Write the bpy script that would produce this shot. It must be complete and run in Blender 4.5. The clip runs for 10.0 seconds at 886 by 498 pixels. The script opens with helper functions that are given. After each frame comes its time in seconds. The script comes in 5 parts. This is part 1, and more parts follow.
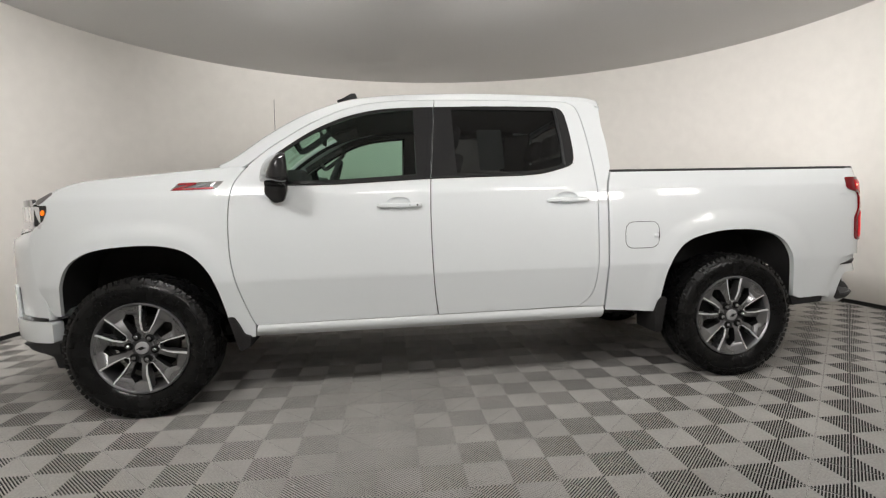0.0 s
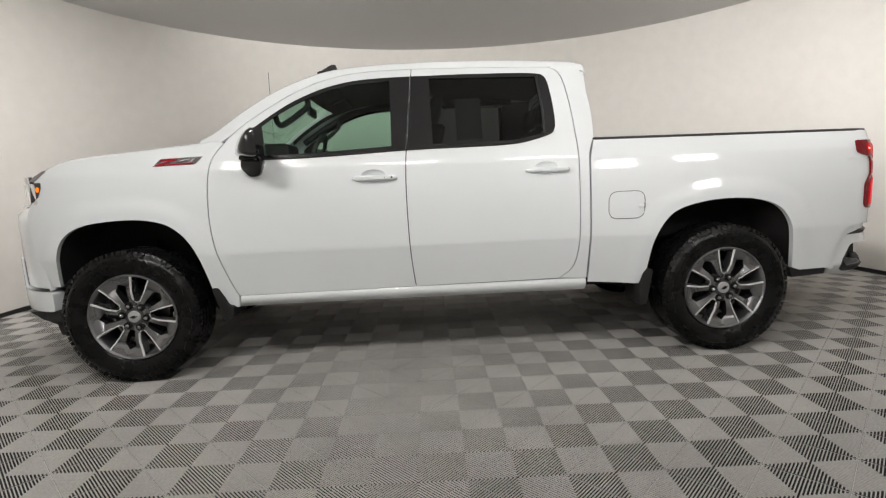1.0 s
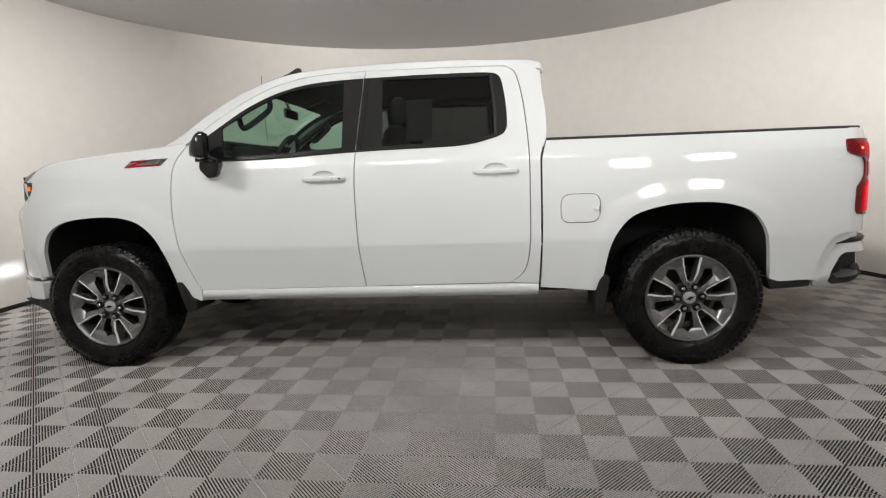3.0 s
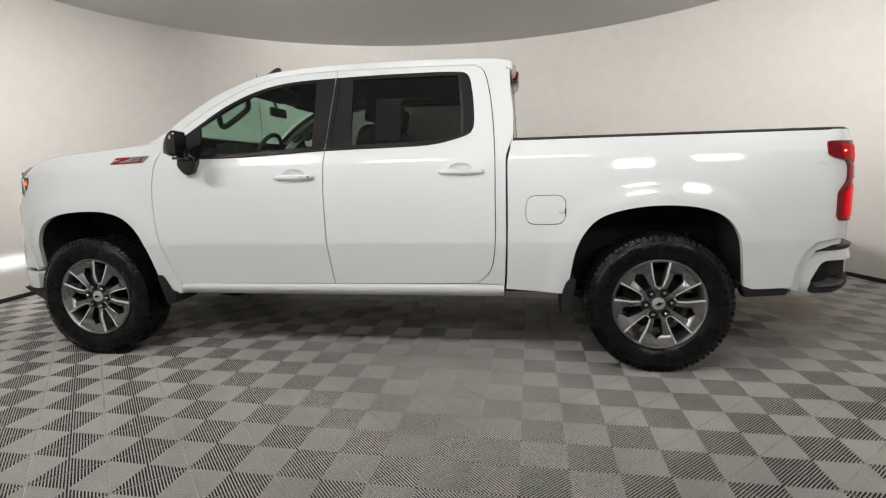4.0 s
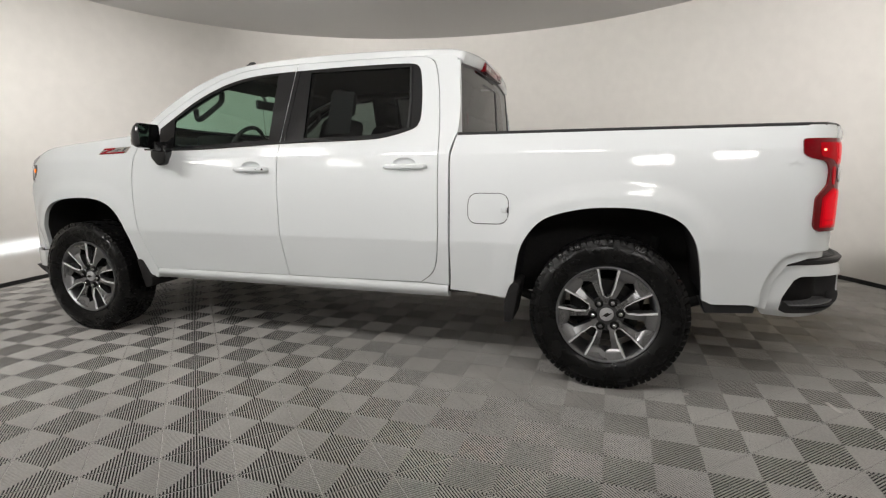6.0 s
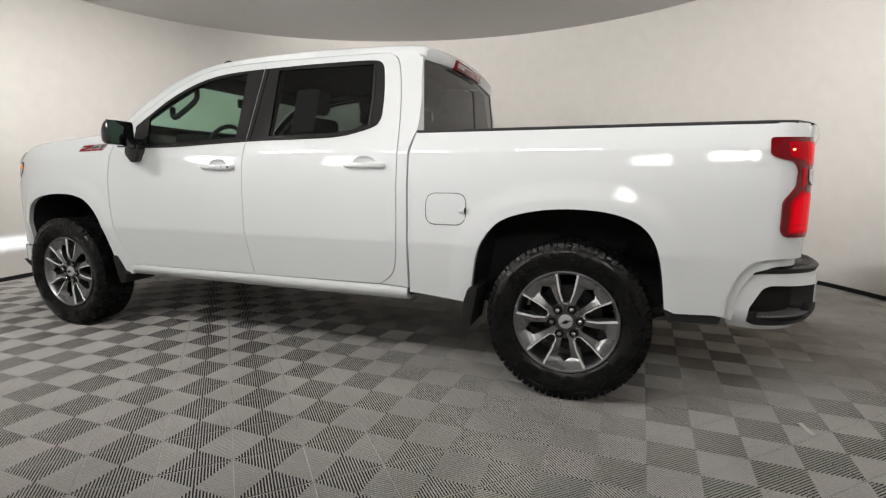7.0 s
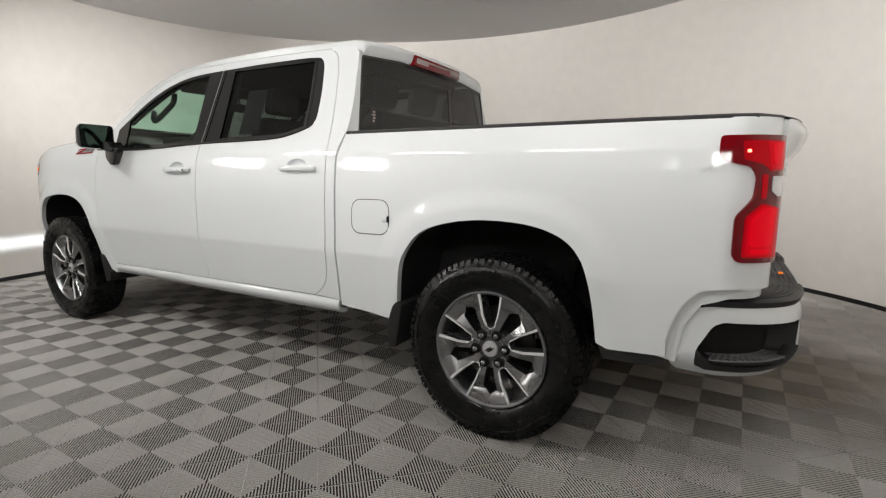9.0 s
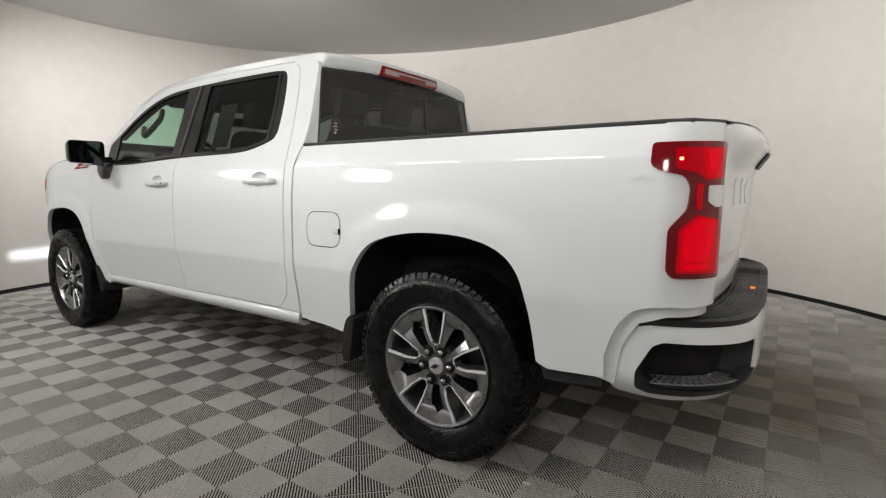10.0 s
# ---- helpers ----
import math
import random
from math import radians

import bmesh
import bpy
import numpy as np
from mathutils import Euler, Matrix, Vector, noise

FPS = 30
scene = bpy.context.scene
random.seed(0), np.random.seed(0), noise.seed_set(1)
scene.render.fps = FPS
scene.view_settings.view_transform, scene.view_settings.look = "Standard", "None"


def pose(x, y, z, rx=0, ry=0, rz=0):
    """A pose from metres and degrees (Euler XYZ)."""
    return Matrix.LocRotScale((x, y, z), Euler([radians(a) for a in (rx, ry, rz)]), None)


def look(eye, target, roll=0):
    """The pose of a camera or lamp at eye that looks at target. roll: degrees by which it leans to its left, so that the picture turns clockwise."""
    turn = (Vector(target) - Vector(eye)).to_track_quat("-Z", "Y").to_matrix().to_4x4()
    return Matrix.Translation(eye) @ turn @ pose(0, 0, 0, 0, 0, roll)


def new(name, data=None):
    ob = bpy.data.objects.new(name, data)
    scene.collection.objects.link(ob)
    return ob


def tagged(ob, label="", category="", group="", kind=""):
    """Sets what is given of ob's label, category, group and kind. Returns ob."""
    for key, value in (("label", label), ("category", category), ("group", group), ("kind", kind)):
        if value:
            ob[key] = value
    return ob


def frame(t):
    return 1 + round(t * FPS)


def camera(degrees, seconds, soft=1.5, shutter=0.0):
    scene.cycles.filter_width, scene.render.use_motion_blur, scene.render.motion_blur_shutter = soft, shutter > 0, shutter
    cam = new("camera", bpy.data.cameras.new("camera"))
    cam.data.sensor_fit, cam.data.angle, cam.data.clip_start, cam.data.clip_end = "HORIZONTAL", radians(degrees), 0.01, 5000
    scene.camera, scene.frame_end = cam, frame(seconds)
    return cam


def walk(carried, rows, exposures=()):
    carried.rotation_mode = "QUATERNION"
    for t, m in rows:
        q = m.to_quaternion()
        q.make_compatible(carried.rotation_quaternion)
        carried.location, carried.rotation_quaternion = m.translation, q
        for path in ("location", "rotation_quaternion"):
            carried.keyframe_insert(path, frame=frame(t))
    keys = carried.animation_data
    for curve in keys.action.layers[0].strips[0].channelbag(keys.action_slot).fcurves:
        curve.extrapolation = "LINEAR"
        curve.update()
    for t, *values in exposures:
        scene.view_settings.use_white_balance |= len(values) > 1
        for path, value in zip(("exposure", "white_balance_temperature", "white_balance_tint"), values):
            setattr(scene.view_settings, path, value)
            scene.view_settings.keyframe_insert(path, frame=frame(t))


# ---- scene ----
cam = camera(83.3, 10.0, soft=1.25)
PATH = [
    (0, (-0.48, -3.971, 1.199), (-0.228, -1.994, 1.03), -1.4),
    (0.5, (-0.15, -4.001, 1.252), (0.008, -2.031, 0.942), -2.6),
    (1, (-0.09, -4.003, 1.206), (0.001, -2.025, 0.918), -2.2),
    (1.5, (0.156, -4.031, 1.191), (0.158, -2.044, 0.962), -0.5),
    (2, (0.297, -4.041, 1.23), (0.269, -2.058, 0.971), -0.8),
    (2.5, (0.439, -4.005, 1.211), (0.352, -2.027, 0.93), -1.8),
    (4, (1.062, -3.932, 1.226), (0.761, -1.979, 0.919), -1.5),
    (4.5, (1.248, -3.865, 1.242), (0.89, -1.922, 0.931), -1.5),
    (5, (1.475, -3.837, 1.233), (1.008, -1.92, 0.911), -0.7),
    (6.5, (1.969, -3.572, 1.209), (1.342, -1.7, 0.887), -0.4),
    (7, (2.144, -3.473, 1.184), (1.462, -1.618, 0.879), 0.1),
    (7.5, (2.264, -3.32, 1.222), (1.543, -1.476, 0.94), -0.1),
    (8, (2.477, -3.189, 1.209), (1.7, -1.374, 0.892), 0.5),
    (8.5, (2.624, -3.045, 1.197), (1.762, -1.273, 0.857), 0.6),
    (9, (2.761, -2.892, 1.198), (1.782, -1.173, 0.901), 0.4),
    (9.5, (2.933, -2.788, 1.218), (1.876, -1.109, 0.971), -0.4),
    (10, (3.066, -2.632, 1.21), (1.967, -0.982, 0.947), -0.2),
]
walk(cam, [(t, look(eye, target, roll)) for t, eye, target, roll in PATH])

# ---- light ----
world = bpy.data.worlds.new("world")
scene.world = world
world.use_nodes = True
world.node_tree.nodes["Background"].inputs[0].default_value = (0.9, 0.95, 1.0, 1)
world.node_tree.nodes["Background"].inputs[1].default_value = 0.02

ROOM_X, ROOM_H = 0.282, 3.113
BASE_RING, TOP_RING = (0.743, 4.512, 3.952, 5.42), (0.243, 4.147, 3.632, 4.92)  # y of the middle, half width, reach behind the truck, reach behind the camera
TRUCK_Y = 0.026
WALL_LAMPS = [(-3.42, -2.25, 2.00, 0.50, 0.40, -1.6, 120, 11.5), (-2.70, -3.10, 2.05, 0.55, 0.42, 3.0, 64, 7.0), (-1.35, -3.95, 2.15, 0.50, 0.38, 2.4, 56, 4.0),
              (2.35, -3.75, 2.05, 0.40, 0.28, 0.8, 72, 3.5), (3.05, -3.25, 2.05, 0.40, 0.28, 2.2, 110, 5.5)]  # x, y, z, width, height, x aimed at, spread, power
FILL_FLOODS = [(-1.9, -0.9, 50, -34, 90, 19.0), (-1.0, -1.1, 5, 4, 64, 15.0), (0.2, -1.1, -26, -5, 72, 31.5), (0.6, -1.1, -58, -15, 78, 26.0),
          (-1.8, -3.05, 0, -60, 150, 30.0), (-0.3, -3.4, 0, -60, 150, 14.5), (1.4, -3.3, 0, -60, 150, 13.5), (3.3, -1.0, 0, -80, 150, 6.0)]  # x, y, bearing, tilt, spread, power: unseen fill floods added under the ceiling, aimed at the wall and down in front of the truck
LIGHT_COLOR = (1.0, 0.968, 0.94)
scene.view_settings.exposure = 0.0


# ---- materials ----
def material(name, color, rough=0.5, metal=0.0, vary=0.06, scale=6.0, fine=140.0, bump=0.0, coat=0.0, spec=0.5, roughvary=0.08):
    """A surface with stains at one scale and grain at another."""
    m = bpy.data.materials.new(name)
    m.use_nodes = True
    nt = m.node_tree
    b = nt.nodes["Principled BSDF"]
    co = nt.nodes.new("ShaderNodeTexCoord")
    n1 = nt.nodes.new("ShaderNodeTexNoise")
    n1.inputs["Scale"].default_value, n1.inputs["Detail"].default_value = scale, 4.0
    n2 = nt.nodes.new("ShaderNodeTexNoise")
    n2.inputs["Scale"].default_value, n2.inputs["Detail"].default_value = fine, 3.0
    for n in (n1, n2):
        nt.links.new(co.outputs["Object"], n.inputs["Vector"])
    add = nt.nodes.new("ShaderNodeMath")
    add.operation = "ADD"
    nt.links.new(n1.outputs["Fac"], add.inputs[0])
    nt.links.new(n2.outputs["Fac"], add.inputs[1])
    ramp = nt.nodes.new("ShaderNodeMapRange")
    ramp.inputs["From Min"].default_value, ramp.inputs["From Max"].default_value = 0.7, 1.3
    ramp.inputs["To Min"].default_value, ramp.inputs["To Max"].default_value = 1 - vary, 1 + vary
    nt.links.new(add.outputs[0], ramp.inputs["Value"])
    mul = nt.nodes.new("ShaderNodeVectorMath")
    mul.operation = "SCALE"
    mul.inputs[0].default_value = color
    nt.links.new(ramp.outputs[0], mul.inputs["Scale"])
    nt.links.new(mul.outputs[0], b.inputs["Base Color"])
    r2 = nt.nodes.new("ShaderNodeMapRange")
    r2.inputs["From Min"].default_value, r2.inputs["From Max"].default_value = 0.35, 0.65
    r2.inputs["To Min"].default_value, r2.inputs["To Max"].default_value = max(rough - roughvary, 0.01), min(rough + roughvary, 1)
    nt.links.new(n1.outputs["Fac"], r2.inputs["Value"])
    if roughvary:
        nt.links.new(r2.outputs[0], b.inputs["Roughness"])
    else:
        b.inputs["Roughness"].default_value = rough
    b.inputs["Metallic"].default_value = metal
    b.inputs["Specular IOR Level"].default_value = spec
    if coat:
        b.inputs["Coat Weight"].default_value, b.inputs["Coat Roughness"].default_value = coat, 0.065
    if bump:
        bp = nt.nodes.new("ShaderNodeBump")
        bp.inputs["Strength"].default_value, bp.inputs["Distance"].default_value = bump, 0.002
        nt.links.new(n2.outputs["Fac"], bp.inputs["Height"])
        nt.links.new(bp.outputs[0], b.inputs["Normal"])
    return m


def glass(name, tint, gloss_rough=0.0):
    """A thin pane: tinted see-through with a mirror's gloss at a slant."""
    m = bpy.data.materials.new(name)
    m.use_nodes = True
    nt = m.node_tree
    nt.nodes.remove(nt.nodes["Principled BSDF"])
    out = nt.nodes["Material Output"]
    tr, gl, mix, fr = (nt.nodes.new(k) for k in ("ShaderNodeBsdfTransparent", "ShaderNodeBsdfGlossy", "ShaderNodeMixShader", "ShaderNodeLayerWeight"))
    tr.inputs[0].default_value = (*tint, 1)
    gl.inputs["Roughness"].default_value = gloss_rough
    fr.inputs["Blend"].default_value = 0.5
    power, gain = nt.nodes.new("ShaderNodeMath"), nt.nodes.new("ShaderNodeMath")
    power.operation, gain.operation = "POWER", "MULTIPLY_ADD"
    power.inputs[1].default_value = 5.0
    gain.inputs[1].default_value, gain.inputs[2].default_value = 0.92, 0.05
    nt.links.new(fr.outputs["Facing"], power.inputs[0])
    nt.links.new(power.outputs[0], gain.inputs[0])
    nt.links.new(gain.outputs[0], mix.inputs[0])
    nt.links.new(tr.outputs[0], mix.inputs[1])
    nt.links.new(gl.outputs[0], mix.inputs[2])
    nt.links.new(mix.outputs[0], out.inputs["Surface"])
    return m


def glowing(name, color, strength, base=None, rough=0.2, spec=0.25):
    m = bpy.data.materials.new(name)
    m.use_nodes = True
    b = m.node_tree.nodes["Principled BSDF"]
    b.inputs["Base Color"].default_value = (*(base or color), 1)
    b.inputs["Roughness"].default_value = rough
    b.inputs["Specular IOR Level"].default_value = spec
    b.inputs["Emission Color"].default_value = (*color, 1)
    b.inputs["Emission Strength"].default_value = strength
    return m


PAINT = material("white_paint", (0.79, 0.82, 0.83), 0.45, vary=0.012, scale=1.5, fine=400, coat=1.0, roughvary=0)
GLOSSBLACK = material("gloss_black", (0.012, 0.012, 0.013), 0.12, vary=0.1, coat=0.6, roughvary=0.04)
BLACK = material("black_plastic", (0.022, 0.022, 0.023), 0.55, vary=0.15, bump=0.3, scale=9)
LINER = material("wheel_liner", (0.022, 0.021, 0.021), 0.85, vary=0.25, bump=0.5, scale=12, spec=0.2)
CHASSIS = material("chassis_black", (0.008, 0.008, 0.0075), 0.7, vary=0.3, bump=0.3, spec=0.3)
RUBBER = material("tyre_rubber", (0.006, 0.006, 0.006), 0.27, vary=0.2, scale=14, fine=220, bump=0.32, roughvary=0.14, spec=0.26)
TREADGREY = material("step_tread_grey", (0.16, 0.16, 0.165), 0.45, vary=0.2)
SEAL = material("window_seal", (0.01, 0.01, 0.011), 0.4, vary=0.1)
MACHINED = material("machined_alloy", (0.90, 0.90, 0.91), 0.30, metal=0.35, vary=0.05, fine=300, roughvary=0.06)
GREYALLOY = material("painted_alloy", (0.29, 0.292, 0.30), 0.34, metal=0.9, vary=0.08, roughvary=0.06)
SPOKEALLOY = material("spoke_alloy", (0.29, 0.29, 0.295), 0.25, metal=0.9, vary=0.10, roughvary=0.08)
DARKALLOY = material("dark_alloy", (0.018, 0.018, 0.019), 0.4, metal=0.5, vary=0.15)
NUTCHROME = material("dark_chrome", (0.42, 0.42, 0.43), 0.16, metal=1.0, vary=0.05, roughvary=0.04)
WELLBLACK = material("nut_well", (0.010, 0.010, 0.010), 0.6, vary=0.1, spec=0.2)
CAPALLOY = material("cap_alloy", (0.50, 0.50, 0.51), 0.30, metal=0.3, vary=0.06, roughvary=0.06)
HUBALLOY = material("hub_alloy", (0.10, 0.10, 0.103), 0.32, metal=0.6, vary=0.1, roughvary=0.06)
CHROME = material("chrome", (0.72, 0.72, 0.73), 0.08, metal=1.0, vary=0.03, roughvary=0.03)
STEEL = material("brake_steel", (0.07, 0.068, 0.066), 0.4, metal=0.9, vary=0.15)
REDBADGE = material("red_badge", (0.36, 0.012, 0.022), 0.2, vary=0.05, coat=0.5)
CABIN = material("cabin_trim", (0.030, 0.030, 0.031), 0.75, vary=0.15, bump=0.3)
CLOTH = material("seat_cloth", (0.030, 0.030, 0.032), 0.85, vary=0.2, fine=600, bump=0.5)
HEADLINER = material("headliner", (0.055, 0.055, 0.053), 0.9, vary=0.05, fine=500, bump=0.2)
SCREEN = material("dash_screen", (0.01, 0.01, 0.012), 0.1, vary=0.05)
UNSEEN_WALL = material("grey_unseen_wall", (0.60, 0.59, 0.57), 0.8, vary=0.06, scale=0.9, fine=60, bump=0.1)
WALL = material("painted_wall", (0.80, 0.775, 0.735), 0.75, vary=0.03, scale=0.5, fine=8, bump=0.02)
CEIL = material("painted_ceiling", (0.72, 0.71, 0.70), 0.85, vary=0.02, scale=0.8, fine=60, bump=0.05)
BASEMAT = material("rubber_base", (0.012, 0.012, 0.012), 0.5, vary=0.2)
SUBFLOOR = material("subfloor", (0.006, 0.006, 0.0055), 0.9, vary=0.4, scale=3, fine=40)
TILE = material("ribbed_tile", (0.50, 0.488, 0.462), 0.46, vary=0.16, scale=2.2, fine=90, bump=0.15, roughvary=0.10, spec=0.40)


def stained_and_shaded(m, x, y, rx, ry, color):
    """A brown stain over the floor round (x, y), uneven at its edge, with shade behind the truck put into its colour;
    lays the surface's grain out over the whole floor.
    """
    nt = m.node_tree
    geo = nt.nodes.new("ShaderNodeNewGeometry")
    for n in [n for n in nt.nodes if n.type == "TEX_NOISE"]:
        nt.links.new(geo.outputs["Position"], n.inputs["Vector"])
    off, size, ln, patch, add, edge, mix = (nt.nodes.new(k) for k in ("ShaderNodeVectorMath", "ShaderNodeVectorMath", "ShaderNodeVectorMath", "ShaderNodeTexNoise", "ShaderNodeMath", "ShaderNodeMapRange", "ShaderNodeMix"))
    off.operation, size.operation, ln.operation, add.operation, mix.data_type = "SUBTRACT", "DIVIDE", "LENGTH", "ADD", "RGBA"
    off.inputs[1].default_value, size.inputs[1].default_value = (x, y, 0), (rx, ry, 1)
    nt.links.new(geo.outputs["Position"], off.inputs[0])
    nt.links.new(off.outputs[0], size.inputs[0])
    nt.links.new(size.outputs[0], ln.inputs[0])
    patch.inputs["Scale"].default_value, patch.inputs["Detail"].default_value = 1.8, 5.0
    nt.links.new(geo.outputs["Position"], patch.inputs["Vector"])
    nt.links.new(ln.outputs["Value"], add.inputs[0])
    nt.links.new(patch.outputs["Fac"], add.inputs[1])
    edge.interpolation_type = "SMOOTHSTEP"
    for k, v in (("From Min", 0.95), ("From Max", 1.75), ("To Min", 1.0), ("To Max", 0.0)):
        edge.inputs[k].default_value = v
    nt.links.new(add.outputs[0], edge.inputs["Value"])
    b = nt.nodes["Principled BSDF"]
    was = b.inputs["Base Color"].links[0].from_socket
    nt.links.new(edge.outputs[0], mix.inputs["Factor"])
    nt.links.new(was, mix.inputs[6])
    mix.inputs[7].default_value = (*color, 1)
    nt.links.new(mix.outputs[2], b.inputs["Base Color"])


# brown stain, its colour darkened further to stand in for shade behind the truck
stained_and_shaded(TILE, 2.70, 0.75, 1.15, 1.0, (0.22, 0.195, 0.158))
LAMPRED = material("lamp_red", (0.17, 0.0005, 0.004), 0.10, vary=0.1, coat=0.3, spec=0.3, roughvary=0.03)
LAMPLIT = glowing("lamp_lit", (1.0, 0.0, 0.012), 0.58, (0.10, 0.0, 0.002), 0.08, 0.08)
LAMPSOFT = glowing("lamp_soft_lit", (1.0, 0.0, 0.010), 0.44, (0.10, 0.0, 0.002), 0.08, 0.08)
LAMPMID = glowing("lamp_half_lit", (1.0, 0.0, 0.010), 0.31, (0.08, 0.0, 0.002), 0.08, 0.12)
BULB = glowing("lamp_bulb", (1.0, 0.16, 0.10), 6.0)
AMBER = glowing("amber_lamp", (1.0, 0.20, 0.01), 0.8, (0.8, 0.2, 0.02))
CLEARLENS = material("clear_lens", (0.75, 0.75, 0.76), 0.08, vary=0.05, coat=1.0, roughvary=0.03)
PANELMAT = glowing("panel_diffuser", (1.0, 0.95, 0.88), 1.0, (0.9, 0.9, 0.9), 0.5)
FRONTGLASS = glass("front_glass", (0.62, 0.80, 0.70))
REARGLASS = glass("privacy_glass", (0.20, 0.21, 0.21))
BACKGLASS = glass("back_glass", (0.24, 0.25, 0.25))
TAPE = material("white_tape", (0.6, 0.58, 0.55), 0.6, vary=0.1)
NOTE = material("window_sheet", (0.032, 0.038, 0.036), 0.8, vary=0.08)
LAMPCLEAR = material("brake_lamp_clear", (0.36, 0.27, 0.27), 0.15, vary=0.08, coat=0.5, roughvary=0.03)
MIRROR = material("mirror_face", (0.16, 0.17, 0.18), 0.02, metal=1.0, vary=0.01, roughvary=0.01)


# ---- building helpers ----
def catmull(pts, n=6):
    """A smooth open curve through the points."""
    out = []
    P = [Vector(p) for p in pts]
    for i in range(len(P) - 1):
        a, b, c, d = P[max(i - 1, 0)], P[i], P[i + 1], P[min(i + 2, len(P) - 1)]
        for k in range(n):
            t = k / n
            out.append(0.5 * (2 * b + (c - a) * t + (2 * a - 5 * b + 4 * c - d) * t * t + (3 * b - a - 3 * c + d) * t ** 3))
    out.append(P[-1])
    return [tuple(p) for p in out]


def rounded(pts, r, n=5):
    """A closed polygon with its corners rounded."""
    out = []
    P = [Vector(p) for p in pts]
    for i in range(len(P)):
        a, b, c = P[i - 1], P[i], P[(i + 1) % len(P)]
        ra = min(r, (a - b).length * 0.45, (c - b).length * 0.45)
        p, q = b + (a - b).normalized() * ra, b + (c - b).normalized() * ra
        for k in range(n + 1):
            t = k / n
            out.append(tuple((1 - t) ** 2 * p + 2 * t * (1 - t) * b + t * t * q))
    return out


def smooth(bm, angle=0.6):
    bm.normal_update()
    for f in bm.faces:
        f.smooth = True
    for e in bm.edges:
        if len(e.link_faces) == 2 and e.calc_face_angle(0) > angle:
            e.smooth = False


def part(name, bm, mat, parent, label="", angle=0.6):
    layer = bm.verts.layers.float_vector.get("nrm")
    smooth(bm, angle)
    bm.verts.index_update()
    normals = [tuple(v[layer]) for v in bm.verts] if layer else None
    me = bpy.data.meshes.new(name)
    bm.to_mesh(me)
    bm.free()
    me.materials.append(mat)
    if normals:
        me.normals_split_custom_set_from_vertices(normals)
    ob = new(name, me)
    ob.parent = parent
    if label:
        tagged(ob, label)
    return ob


def thing(name, at, label, category, group="", kind=""):
    ob = new(name)
    ob.empty_display_size = 0.1
    ob.matrix_basis = at
    return tagged(ob, label, category, group, kind)


def fill(outline, holes=(), du=0.05, dv=0.05):
    """A flat sheet in (u, v), stored as (u, 0, v), cut into small cells."""
    bm = bmesh.new()
    for loop in (outline, *holes):
        vs = [bm.verts.new((u, 0, v)) for u, v in loop]
        for i in range(len(vs)):
            if (vs[i].co - vs[i - 1].co).length > 1e-6:
                bm.edges.new((vs[i - 1], vs[i]))
    bmesh.ops.triangle_fill(bm, use_beauty=True, use_dissolve=False, edges=bm.edges[:], normal=(0, -1, 0))
    us, ws = [u for u, v in outline], [v for u, v in outline]
    for lo, hi, d, axis in ((min(us), max(us), du, 0), (min(ws), max(ws), dv, 2)):
        n = int((hi - lo) / d)
        for k in range(1, n + 1):
            at = [0, 0, 0]
            no = [0, 0, 0]
            at[axis], no[axis] = lo + (hi - lo) * k / (n + 1), 1
            bmesh.ops.bisect_plane(bm, geom=bm.verts[:] + bm.edges[:] + bm.faces[:], dist=1e-5, plane_co=at, plane_no=no)
    bmesh.ops.remove_doubles(bm, verts=bm.verts[:], dist=1e-5)
    return bm


def skin(outline, place, holes=(), du=0.05, dv=0.05, out=0.0, thick=0.012, side=-1, shape=None):
    """A curved panel: the flat sheet laid on place(u, v, inset), with a turned-in edge. side -1: the driver's."""
    bm = fill(outline, holes, du, dv)
    layer = bm.verts.layers.float_vector.new("nrm")
    e = 0.004
    sheet = {}

    def put(u, w, inset):
        x, y, z = place(u, w, inset)
        return Vector((x, y * -side, z))

    rim = [(a.verts[0].co.xz, a.verts[1].co.xz) for a in bm.edges if len(a.link_faces) == 1]
    for v in bm.verts:
        u, w = v.co.x, v.co.z
        v.co = put(u, w, -out)
        n = (put(u + e, w, -out) - put(u - e, w, -out)).cross(put(u, w + e, -out) - put(u, w - e, -out)).normalized()
        ahead = put(u, w, -out - 0.01) - v.co
        v[layer] = n if n.dot(ahead) > 0 else -n
    for f in bm.faces:
        f.normal_update()
        if f.normal.dot(f.verts[0][layer]) < 0:
            f.normal_flip()
    if thick:
        for p, q in rim:
            a, b = put(p.x, p.y, -out), put(q.x, q.y, -out)
            c, d = put(q.x, q.y, -out + thick), put(p.x, p.y, -out + thick)
            vs = [bm.verts.new(k) for k in (a, b, c, d)]
            f = bm.faces.new(vs)
            f.normal_update()
            for v in vs:
                v[layer] = f.normal
    return bm


def box(x0, x1, y0, y1, z0, z1, r=0.0, seg=2, bm=None):
    bm2 = bmesh.new()
    bmesh.ops.create_cube(bm2, size=1.0)
    for v in bm2.verts:
        v.co = ((x0 + x1) / 2 + v.co.x * (x1 - x0), (y0 + y1) / 2 + v.co.y * (y1 - y0), (z0 + z1) / 2 + v.co.z * (z1 - z0))
    if r:
        bmesh.ops.bevel(bm2, geom=bm2.edges[:], offset=r, segments=seg, affect="EDGES", profile=0.5)
    if bm is None:
        return bm2
    merge(bm, bm2)
    return bm


